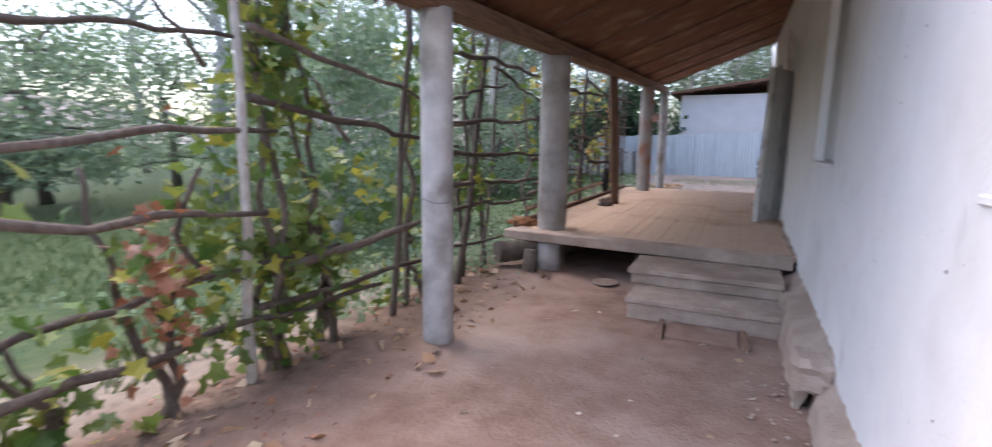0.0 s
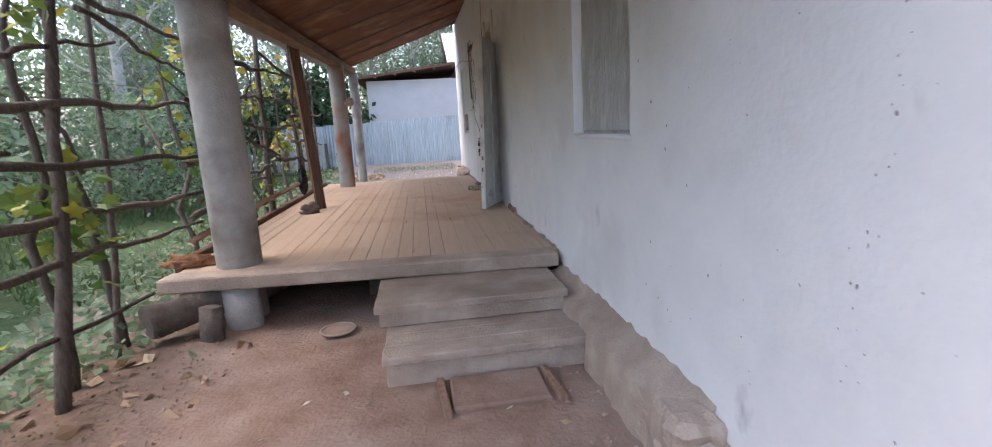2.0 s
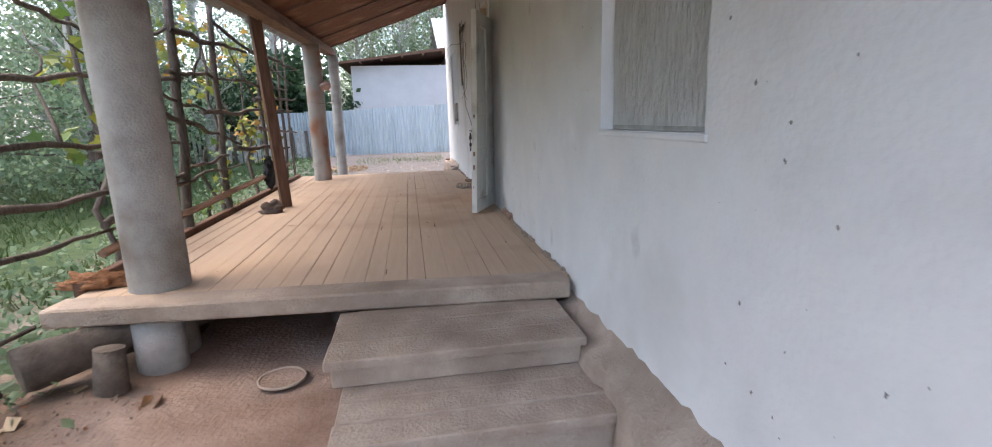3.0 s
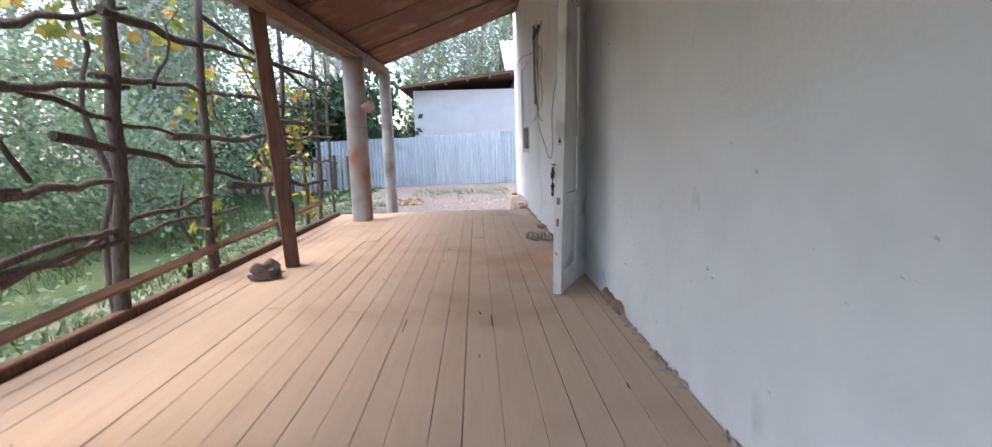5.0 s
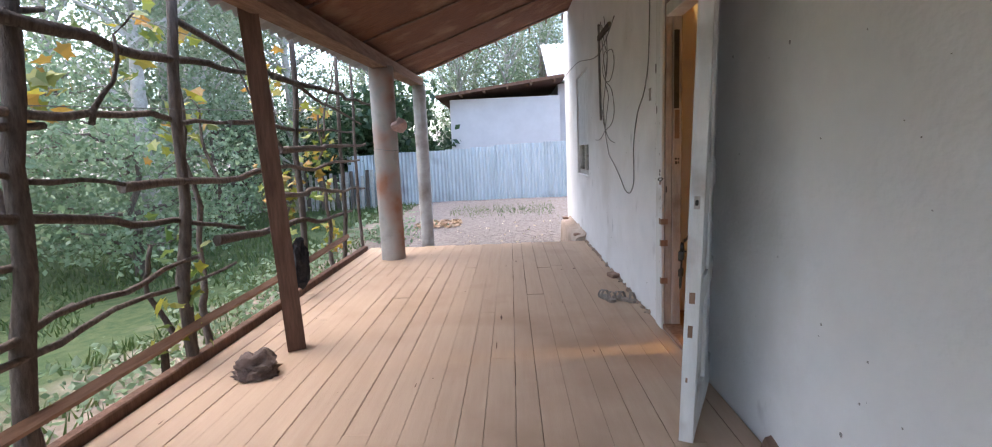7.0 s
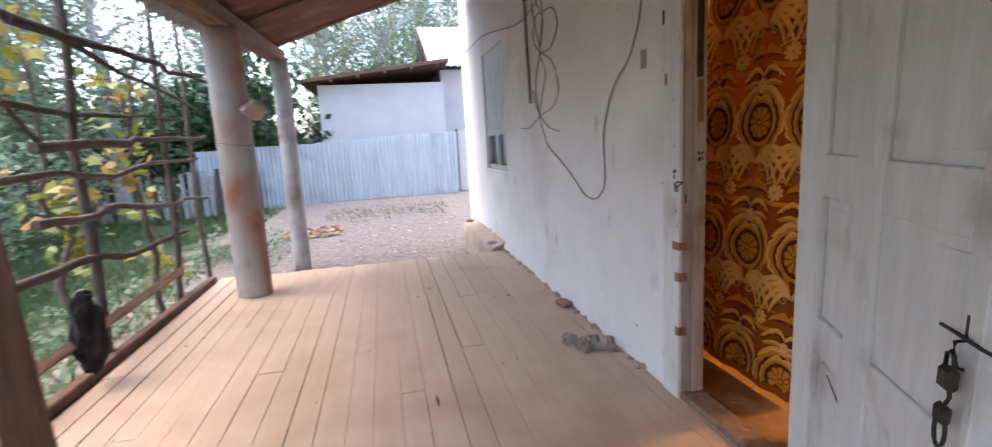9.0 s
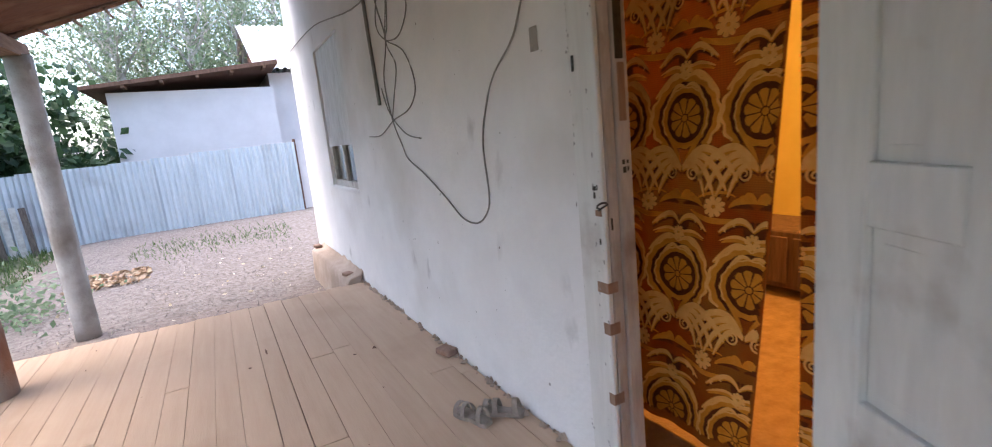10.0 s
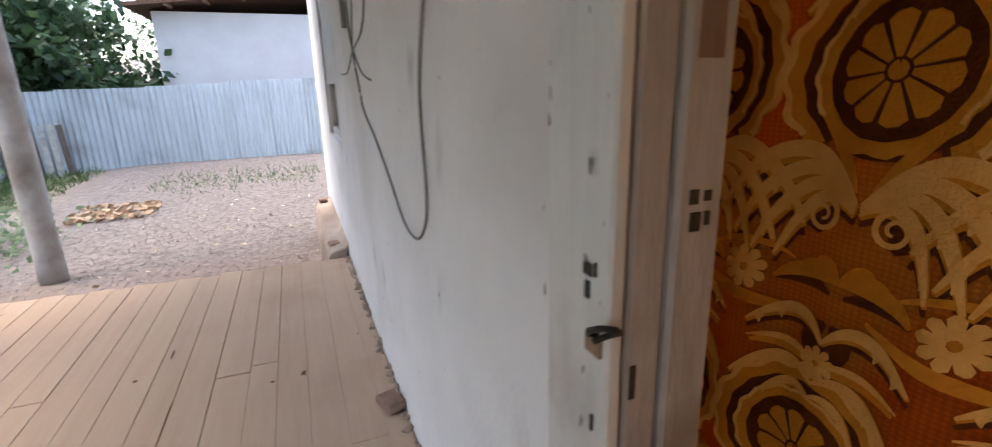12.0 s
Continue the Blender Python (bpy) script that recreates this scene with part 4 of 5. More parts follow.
def small_flower(c, y, z, s):
    for k in range(9):
        a = 2 * math.pi * k / 9
        c.strip(2, [(y + s * q * math.cos(a), z + s * q * math.sin(a)) for q in (0.007, 0.020, 0.032, 0.038)], [0.006 * s, 0.015 * s, 0.018 * s, 0.006 * s])
    ring(c, 1, y, z, 0.004 * s, 0.004 * s, 0, 2 * math.pi, 0.008 * s, 0, 10)


CURT = "amber-brown door curtain woven with cream flowers and scrolls"
for y0_, y1_, drawn_, cols_ in ((8.882, 9.68, 0.103, (9.525, 9.23, 8.935)), (8.36, 8.826, 0.0, (8.835, 8.54))):
    ob_, cloth = build_curtain(y0_, y1_, drawn_, CURT)
    for z in (2.837, 2.257, 1.677, 1.097, 0.517):
        for y in cols_:
            motif(cloth, y, z)
            for e in (-1, 1):
                if e < 0 or y == cols_[0]:
                    yf = y + e * 0.1475
                    small_flower(cloth, yf, z - 0.305, 1.0)
                    cloth.strip(1, bend((yf - 0.10, z - 0.345), (yf, z - 0.375), (yf + 0.10, z - 0.325), 10), swell(10, 0.022))
                    cloth.strip(1, bend((yf - 0.07, z - 0.27), (yf, z - 0.235), (yf + 0.08, z - 0.285), 10), swell(10, 0.012))
    for (v_, f_), nm, m_, lb in zip(cloth.layers, ("shade_weave", "gold_weave", "cream_weave"), (MOTIFSHADE, MOTIFGOLD, MOTIF), ("dark brown woven ground of the flowers", "dark gold woven rosettes", "cream woven scrolls and small flowers")):
        tagged(under(cards(nm, v_, f_, m_), ob_), lb, kind="stuff")
rod = tube(bmesh.new(), [(CX, 8.30, 2.745), (CX, 9.66, 2.745)], 0.012, 8)
single("curtain_rod", rod, BAREWOOD, (CX, 8.9, 2.745), "thin wooden curtain rod inside the doorway", "rod")
cab = thing("cabinet", (2.95, 10.2, 0.40), "dark brown cabinet standing in the lit room", "cabinet")
part("body", box(bmesh.new(), 2.7, 9.3, 0.46, 3.2, 11.1, 0.86, 0.01), TIMBER, cab)
for y in (9.32, 9.92, 10.52):
    part("door", box(bmesh.new(), 2.68, y, 0.50, 2.70, y + 0.56, 0.82, 0.004), TIMBER, cab)
for x, y in ((2.74, 9.34), (3.16, 9.34), (2.74, 11.06), (3.16, 11.06)):
    part("leg", box(bmesh.new(), x - 0.025, y - 0.025, 0.40, x + 0.025, y + 0.025, 0.47), TIMBER, cab)
lamp = thing("ceiling_bulb", (2.6, 8.9, 2.75), "bare warm light bulb hanging from the ceiling", "lamp")
bm = bmesh.new()
bmesh.ops.create_uvsphere(bm, u_segments=12, v_segments=8, radius=0.03, matrix=Matrix.Translation((2.6, 8.9, 2.84)))
BULB = bpy.data.materials.new("lit_bulb")
BULB.use_nodes = True
BULB.node_tree.nodes["Principled BSDF"].inputs["Emission Color"].default_value = (1, 0.7, 0.3, 1)
BULB.node_tree.nodes["Principled BSDF"].inputs["Emission Strength"].default_value = 8
part("bulb", bm, BULB, lamp)
part("cord", tube(bmesh.new(), [(2.6, 8.9, 2.87), (2.6, 8.9, 3.1)], 0.005, 6), WIRE, lamp)

# ---- yard beyond the veranda ----
fence = thing("sheet_fence", (-1.5, 21.0, 0.25), "bluish-grey corrugated metal sheet fence", "fence")


def fence_sheet(x0, y0, x1, y1, zb, zt):
    verts, faces = [], []
    n = 40
    for i in range(n + 1):
        f = i / n
        x, y = x0 + (x1 - x0) * f, y0 + (y1 - y0) * f
        w = 0.022 * math.sin(2 * math.pi * (f * 7.0))
        verts.extend([(x, y + w, zb), (x, y + w, zt), (x, y + w + 0.004, zb), (x, y + w + 0.004, zt)])
    for i in range(n):
        a = 4 * i
        faces += [(a, a + 4, a + 5, a + 1), (a + 2, a + 3, a + 7, a + 6), (a + 1, a + 5, a + 7, a + 3)]
    ob = cards("sheet", verts, faces, FENCE)
    under(ob, fence)


for k in range(9):
    x0 = -5.3 + 0.73 * k
    fence_sheet(x0, 20.9 + 0.02 * (k % 2) + 0.03 * k, x0 + 0.75, 20.9 + 0.03 * k + 0.03, 0.16, 1.72 + 0.025 * k + 0.04 * RNG.random())
for k in range(4):
    x = -5.2 + 2.1 * k
    part("post", box(bmesh.new(), x - 0.04, 21.2, 0.1, x + 0.04, 21.28, 1.75), TIMBER, fence)
part("rail", box(bmesh.new(), -5.3, 21.21, 1.4, 1.3, 21.26, 1.48), TIMBER, fence)
gate = thing("yard_gate", (1.55, 21.0, 0.3), "grey-white sheet gate beside the fence", "gate")
part("panel", box(bmesh.new(), 1.29, 21.22, 0.3, 2.2, 21.26, 1.95, 0.004), FARWALL, gate)
part("gate_post", box(bmesh.new(), 1.27, 21.18, 0.2, 1.33, 21.29, 2.0, 0.004), TIMBER, gate)

shed = thing("outbuilding", (-0.5, 24, 0.3), "lilac-white plastered outbuilding with a brown overhanging roof", "outbuilding")
part("wall", box(bmesh.new(), -2.35, 22.6, 0.0, 1.2, 26.5, 3.42), FARWALL, shed)
bm = bmesh.new()
vs = [bm.verts.new(p) for p in ((-2.75, 22.1, 3.44), (1.35, 22.1, 3.92), (1.35, 27, 3.92), (-2.75, 27, 3.44), (-2.75, 22.1, 3.52), (1.35, 22.1, 4.02), (1.35, 27, 4.02), (-2.75, 27, 3.52))]
for q in ((0, 1, 2, 3), (7, 6, 5, 4), (0, 4, 5, 1), (1, 5, 6, 2), (2, 6, 7, 3), (3, 7, 4, 0)):
    bm.faces.new([vs[i] for i in q])
part("roof", bm, TIMBER, shed, "brown plank roof edge")
for k in range(5):
    x = -2.0 + 0.75 * k
    part("rafter", box(bmesh.new(), x, 22.15, 3.42 + 0.117 * (x + 2.75) - 0.03, x + 0.07, 22.7, 3.42 + 0.117 * (x + 2.75) + 0.05), BEAM, shed)
house = thing("neighbour_house", (3.0, 27, 0.3), "white house with a pale corrugated slate roof", "house")
part("wall", box(bmesh.new(), 1.25, 23.6, 0.0, 7, 30, 3.9), FARWALL, house)
verts, faces = [], []
for i in range(121):
    x = 0.9 + 6.3 * i / 120
    c = 0.03 * math.sin(2 * math.pi * x / 0.2)
    verts += [(x, 23.1, 3.95 + c), (x, 27.0, 5.9 + c), (x, 30.8, 3.95 + c)]
for i in range(120):
    a = 3 * i
    faces += [(a, a + 3, a + 4, a + 1), (a + 1, a + 4, a + 5, a + 2)]
under(cards("roof", verts, faces, mat("pale_slate", (0.5, 0.51, 0.52), (0.64, 0.65, 0.66), 4, 0.8, 0.1, 40)), house)
bm = bmesh.new()
vs = [bm.verts.new(p) for p in ((1.2, 23.6, 3.9), (1.2, 27.0, 5.85), (1.2, 30, 3.9))]
bm.faces.new(vs)
part("gable", bm, mat("brown_gable", (0.16, 0.08, 0.06), (0.24, 0.13, 0.10), 5, 0.9, 0.2, 40), house, "brown boarded gable")
part("window", box(bmesh.new(), 1.235, 25.0, 2.1, 1.249, 25.5, 3.0), DARKMETAL, house)

# ---- picket fence in the garden ----
pf = thing("picket_fence", (-9, 20, 0.0), "weathered grey picket fence in the garden", "fence")
for k in range(46):
    x, y = -11.0 + 0.16 * k, 21.5 - 0.02 * k
    h = 1.15 + 0.22 * RNG.random()
    part("picket", box(bmesh.new(), x, y, 0.0, x + 0.1, y + 0.02, h, 0.0, Matrix.Rotation(RNG.uniform(-0.05, 0.05), 4, 'Y')), PALEBARK if k % 3 else BARK, pf)
for z in (0.4, 1.0):
    part("rail", box(bmesh.new(), -11.1, 21.0, z, -3.6, 21.06, z + 0.07), BARK, pf)

# ---- vine trellis along the veranda ----
trellis = thing("vine_trellis", (-2.5, 7.0, 0.0), "trellis of crooked bark-covered poles and rails", "trellis")
POLES = [(-2.55, 0.55, 0.03, 0.2), (-2.5, 2.2, 0.030, 0.1), (-2.5, 3.55, 0.026, 0.42), (-2.5, 4.6, 0.036, 0.85), (-2.58, 5.3, 0.020, 0.6), (-2.48, 7.68, 0.045, 0.45), (-2.48, 8.80, 0.037, 0.35), (-2.5, 10.65, 0.030, 0.3), (-2.52, 11.9, 0.026, 0.4), (-2.6, 12.9, 0.022, 0.2)]
for k, (x, y, r, lean) in enumerate(POLES):
    pts = crooked((x, y, gz(x, y) - 0.1), (x - 0.03, y + lean, 3.0), 12, 0.05, k)
    part("pole", tube(bmesh.new(), pts, [r * (1.1 - 0.3 * i / 12) for i in range(13)], 8, 0.3), PALEBARK if k == 1 else BARK, trellis)
# rails as y, z at either end
RAILS_NEAR = [(0.2, 1.84, 2.3, 1.99), (0.2, 1.42, 2.5, 1.50), (0.2, 1.13, 2.35, 1.03), (0.2, 0.62, 3.0, 0.72), (0.2, 0.42, 3.4, 0.34), (2.3, 2.05, 4.6, 1.68), (2.3, 1.68, 4.7, 1.38), (2.5, 0.66, 5.0, 0.80), (2.3, 0.46, 5.7, 0.34), (4.5, 2.28, 6.9, 2.32),
              (4.2, 1.78, 5.8, 2.12), (4.4, 1.34, 7.2, 1.26), (4.3, 1.04, 7.2, 0.92), (4.2, 0.80, 6.7, 0.70), (4.4, 1.60, 6.8, 1.75), (5.4, 2.25, 6.9, 2.0)]
RAILS_FAR = [(7.0, 1.95, 8.2, 2.37), (7.9, 2.27, 10.2, 2.36), (7.8, 1.89, 9.8, 1.97), (6.8, 1.68, 8.1, 1.85), (6.7, 1.80, 8.5, 1.56), (7.4, 1.53, 9.7, 1.17), (6.5, 1.22, 7.95, 1.27), (6.6, 0.90, 9.0, 1.08), (6.5, 0.74, 8.15, 1.01), (6.9, 0.88, 9.5, 0.92),
             (8.5, 1.54, 12.6, 1.62), (9.2, 1.13, 12.4, 0.97), (9.1, 2.55, 13.0, 2.13), (10.3, 2.38, 13.4, 2.42), (9.6, 1.95, 12.6, 2.0), (10.2, 1.36, 12.9, 1.25), (10.4, 1.75, 13.0, 1.85)]
for k, (ya_, za_, yb_, zb_) in enumerate(RAILS_NEAR + RAILS_FAR):
    pts = crooked((-2.50 + 0.04 * (k % 2), ya_, za_), (-2.53 + 0.03 * (k % 3), yb_, zb_), 14, 0.075, k + 20)
    r = 0.017 + 0.011 * ((k * 7) % 5) / 5
    part("rail", tube(bmesh.new(), pts, [r * (1.25 - 0.6 * i / 14) for i in range(15)], 7, 0.35), BARK, trellis)
part("board_rail", tube(bmesh.new(), crooked((-2.44, 6.3, 0.60), (-2.46, 11.9, 0.72), 10, 0.03, 77), 0.034, 4, 0.2), BEAM, trellis, "split brown board used as a rail")
for k, pts in enumerate((((-2.5, 5.2, 1.80), (-2.5, 7.47, 1.89), (-2.5, 10.34, 2.09), (-2.1, 11.9, 2.28)), ((-2.53, 3.6, 2.52), (-2.5, 7.7, 2.45), (-2.52, 10.65, 2.52), (-2.6, 12.9, 2.5)))):
    part("wire", tube(bmesh.new(), pts, 0.003, 5), WIRE, trellis, "thin grey wire strung along the poles")
# branches that stick up and out
for k in range(11):
    y = 1.0 + 1.05 * k
    a = Vector((-2.5, y, 1.2 + 0.7 * RNG.random()))
    b = a + Vector((RNG.uniform(-0.5, 0.15), RNG.uniform(-0.7, 0.7), RNG.uniform(0.4, 1.1)))
    part("branch", tube(bmesh.new(), crooked(a, b, 8, 0.12, k + 90), [0.014 * (1.1 - 0.8 * i / 8) for i in range(9)], 6, 0.3), BARK, trellis)


def vine(x, y, h, n, seed, material, label, withered=0):
    """A grape vine: twisted stems, shoots and lobed leaves."""
    rng = random.Random(seed)
    ob = thing("grape_vine", (x, y, gz(x, y)), label, "vine", "grape vines")
    tips = []
    for s in range(2 if y < 3.2 else 1):
        pts = crooked((x + 0.06 * s, y + 0.05 * s, gz(x, y) - 0.08), (x + rng.uniform(-0.15, 0.1), y + rng.uniform(-0.25, 0.25), h), 14, 0.16, seed + s * 5)
        part("stem", tube(bmesh.new(), pts, [0.026 * (1.2 - 0.75 * i / 14) for i in range(15)], 7, 0.5), BARK, ob)
        tips += pts[4:]
    verts, faces = [], []
    centres = [Vector(rng.choice(tips)) + Vector((rng.uniform(-0.12, 0.10), rng.uniform(-0.35, 0.35), rng.uniform(-0.1, 0.2))) for _ in range(max(4, n // 14))]
    for _ in range(n):
        c = rng.choice(centres)
        p = c + Vector((rng.gauss(0, 0.08), rng.gauss(0, 0.13), rng.gauss(0, 0.11)))
        if p.x > -2.22:
            p.x = -2.22 - 0.2 * rng.random()
        leaf(verts, faces, p, rng.uniform(0.06, 0.125), rng, 1)
    lv = under(cards("foliage", verts, faces, material), ob)
    tagged(lv, kind="stuff")
    if withered:
        verts, faces = [], []
        for _ in range(withered):
            p = Vector((x + rng.gauss(0.05, 0.07), y + rng.gauss(0, 0.10), 0.75 + rng.gauss(0, 0.22)))
            leaf(verts, faces, p, rng.uniform(0.05, 0.09), rng, 1, 1.0)
        tagged(under(cards("withered_leaves", verts, faces, DEADLEAF), ob), "withered reddish leaves", kind="stuff")
    return ob


GREEN = "grape vine with green leaves climbing the trellis"
for x, y, h, n, sd, w in ((-2.62, 0.5, 1.0, 60, 1, 0), (-2.6, 1.75, 1.3, 40, 2, 110), (-2.58, 2.45, 2.4, 300, 3, 0), (-2.66, 2.95, 2.6, 280, 4, 0), (-2.62, 3.9, 2.9, 170, 5, 0), (-2.62, 4.9, 3.1, 130, 6, 0), (-2.7, 5.6, 3.1, 90, 7, 0)):
    vine(x, y, h, n, sd, VINELEAF, GREEN, w)
for x, y, h, n, sd in ((-2.72, 8.05, 2.7, 95, 11), (-2.72, 9.4, 2.4, 60, 12), (-2.75, 11.0, 2.4, 110, 14), (-2.8, 12.2, 2.2, 110, 15)):
    vine(x, y, h, n, sd, AUTUMN, "grape vine with yellowing leaves climbing the trellis")
for x, y, h, n, sd in ((-2.62, 0.9, 0.5, 140, 41), (-2.58, 1.35, 0.55, 160, 42), (-2.55, 2.35, 0.9, 280, 43), (-2.62, 2.9, 0.9, 160, 44), (-2.66, 4.2, 0.8, 60, 45)):
    vine(x, y, h, n, sd, VINELEAF, "low leafy grape vine at the trellis's foot")
vine(-2.74, 7.0, 2.6, 60, 21, VINELEAF, GREEN)
vine(-2.74, 9.0, 1.2, 40, 22, VINELEAF, GREEN)

# ---- trees ----


def tree(x, y, h, spread, seed, kind, label, bark=None):
    rng = random.Random(seed)
    base = Vector((x, y, gz(x, y) - 0.1))
    ob = thing("tree", base, label, "tree", "garden trees")
    bm = bmesh.new()
    r0 = 0.018 * h + 0.03
    top = h * (0.95 if kind == "poplar" else 0.72)
    tube(bm, crooked(base, base + Vector((rng.uniform(-0.2, 0.2), rng.uniform(-0.2, 0.2), top)), 10, 0.25, seed), [r0 * (1.1 - 0.95 * i / 10) for i in range(11)], 8, 0.2)
    anchors = []
    nl = 22 if kind == "poplar" else 18
    for i in range(nl):
        f = rng.uniform(0.14, 0.92)
        a = base + Vector((0, 0, top * f))
        ang = rng.uniform(0, 2 * math.pi)
        if kind == "poplar":
            rad, rise = spread * (0.55 + 0.5 * math.sin(math.pi * min(1, f * 0.9 + 0.1))), h * 0.16
        else:
            rad, rise = spread * (0.45 + 0.75 * math.sin(math.pi * (0.15 + 0.75 * f))), h * rng.uniform(0.02, 0.2)
        b = a + Vector((math.cos(ang) * rad, math.sin(ang) * rad, rise))
        pts = crooked(a, b, 6, 0.25, seed * 7 + i)
        tube(bm, pts, [r0 * 0.36 * (1.05 - 0.9 * q / 6) for q in range(7)], 5, 0.2)
        anchors += [(p, rad) for p in pts[2:]]
    part("trunk", bm, bark or (PALEBARK if kind == "poplar" else BARK), ob)
    verts, faces = [], []
    size = {"poplar": 0.105, "orchard": 0.115, "walnut": 0.24}[kind]
    n = {"poplar": 8500, "orchard": 5500, "walnut": 7500}[kind]
    clumps = []
    for _ in range(220):
        p, rad = rng.choice(anchors)
        clumps.append(p + Vector((rng.gauss(0, 0.28 * rad), rng.gauss(0, 0.28 * rad), rng.gauss(0, 0.05 * h))))
    for _ in range(n):
        c = rng.choice(clumps)
        g = 0.17 * spread
        p = c + Vector((rng.gauss(0, g), rng.gauss(0, g), rng.gauss(0, g * 0.9)))
        if p.z < 0.35:
            continue
        leaf(verts, faces, p, size * rng.uniform(0.6, 1.35), rng, 0, 0.9)
    cr = under(cards("crown", verts, faces, {"poplar": POPLAR, "orchard": TREELEAF, "walnut": DARKLEAF}[kind]), ob)
    tagged(cr, kind="stuff")
    return ob


ORCH = "leafy green garden tree with a grey trunk"
POP = "tall silvery-green poplar with fine leaves"
t1 = tree(-8.6, 9.4, 4.6, 1.6, 31, "orchard", ORCH)
t2 = tree(-9.5, 14.0, 5.4, 1.9, 32, "orchard", ORCH)
t3 = tree(-9.0, 19.0, 9.5, 1.7, 33, "poplar", POP)
t4 = tree(-4.9, 23.4, 4.7, 1.7, 34, "walnut", "dark green walnut tree with big drooping leaves")
t5 = tree(-12, 9, 9.0, 1.9, 35, "poplar", POP)

tree(-6.0, 6.62, 4.6, 1.3, 36, "orchard", "young garden tree with a limewashed pale trunk", PALEBARK)


def again(src, spots):
    for x, y, turn_, s in spots:
        ob = copy_thing(src, Matrix.Translation((x, y, gz(x, y) - 0.1)) @ Matrix.Rotation(turn_, 4, 'Z'))
        ob.scale = (s, s, s)


again(t1, [(-13.5, 5.2, 2.2, 1.05), (-6.4, 13.6, 3.3, 0.75), (-12.0, 0.5, 2.9, 1.0), (-15, 6.5, 0.4, 1.25), (-12, -3, 4.0, 1.1)])
again(t2, [(-7.6, 18.0, 1.5, 0.8), (-12.5, 12.5, 2.0, 1.1), (-17, 11, 0.6, 1.2), (-14, 2, 4.5, 1.1), (-19, 3, 1.1, 1.3), (-8, -6, 0.2, 1.0), (-5.5, 24.5, 2.5, 0.9)])
again(t3, [(-6.0, 27, 1.0, 1.0), (-2.0, 31, 2.0, 0.95), (1.5, 34, 3.0, 1.0), (5.0, 33, 4.0, 1.0), (-11, 26, 0.5, 1.1), (-14, 21, 1.7, 1.05), (-3.5, 35, 2.9, 1.1), (-16, 30, 0.1, 1.2), (9, 37, 5, 1.1), (-0.5, 29.5, 1.3, 0.95), (2.8, 31.5, 2.2, 1.0), (4.2, 36, 3.6, 1.15), (0.3, 37, 4.1, 1.15), (-2.6, 28.5, 5.1, 0.9), (1.2, 30.5, 0.4, 1.0), (6.5, 31, 1.9, 1.0), (-8.0, 33, 4.4, 1.05)])
again(t5, [(-15, 15, 2.0, 1.0), (-19, 19, 1.0, 1.1), (-22, 8, 3.0, 1.0), (-24, 14, 4.0, 1.1), (-20, 25, 0.3, 1.2), (-26, 22, 2.4, 1.2), (-28, 2, 1.2, 1.1), (-22, -4, 2.0, 1.0)])
again(t3, [(-7.5, 15.6, 0.7, 0.85), (-9.5, 22.5, 2.3, 1.0), (-6.8, 20.8, 3.9, 0.85), (-8.3, 17.6, 5.5, 0.95)])
again(t2, [(-0.5, 29.5, 0.9, 1.25), (3.0, 34.5, 2.7, 1.5), (-11.0, 17.5, 5.2, 1.1), (6.8, 35.5, 0.3, 1.5)])
again(t4, [(-7.3, 22.6, 2.0, 0.9)])

# far hill
verts, faces = [], []
for i in range(61):
    a = radians(60 + 3 * i)
    h = 9 + 9 * noise.noise(Vector((i * 0.16, 0, 3))) + 3 * noise.noise(Vector((i * 0.6, 2, 3)))
    verts += [(150 * math.cos(a), 150 * math.sin(a), -1), (190 * math.cos(a), 190 * math.sin(a), max(4, h) * 1.2)]
for i in range(60):
    faces.append((2 * i, 2 * i + 2, 2 * i + 3, 2 * i + 1))
tagged(cards("backdrop", verts, faces, mat("far_hill", (0.30, 0.25, 0.22), (0.40, 0.34, 0.31), 0.05, 1.0, 0.0)), "bare pinkish hill far off", "hill", kind="structure")

# ---- loose things on the veranda ----


def rag(name, x, y, z, sx, sy, h, material, label, category, seed):
    bm = bmesh.new()
    bmesh.ops.create_icosphere(bm, subdivisions=4, radius=1.0)
    for v in bm.verts:
        p = v.co.copy()
        r = 0.9 + 0.6 * noise.noise(p * 1.6 + Vector((seed, 0, 0))) + 0.7 * abs(noise.noise(p * 3.4 + Vector((0, seed, 0)))) - 0.25 * abs(noise.noise(p * 8 + Vector((0, 0, seed))))
        v.co = Vector((x + p.x * sx * r, y + p.y * sy * r, z + max(0.0, (p.z + 0.35)) * h * r))
    for f in bm.faces:
        f.smooth = True
    return single(name, bm, material, (x, y, z), label, category)


rag("rag", -1.98, 8.66, DECK + 0.004, 0.13, 0.10, 0.085, CLOTH, "crumpled dirty brown rag on the planks", "rag", 3)
rag("dry_brush", -2.40, 6.12, DECK + 0.006, 0.20, 0.075, 0.06, DRYBUSH, "reddish-brown dry brush bundle on the veranda's corner", "brush", 8)
bag = bmesh.new()
bmesh.ops.create_icosphere(bag, subdivisions=3, radius=1.0)
for v in bag.verts:
    p = v.co.copy()
    v.co = Vector((-2.40 + 0.07 * p.x, 10.35 + 0.10 * p.y * (1 + 0.3 * noise.noise(p * 3)), 0.73 + 0.24 * p.z)) + 0.03 * noise.noise_vector(p * 3)
single("hanging_cloth", bag, BLACKCLOTH, (-2.40, 10.35, 0.5), "black cloth hung over the trellis pole", "cloth")


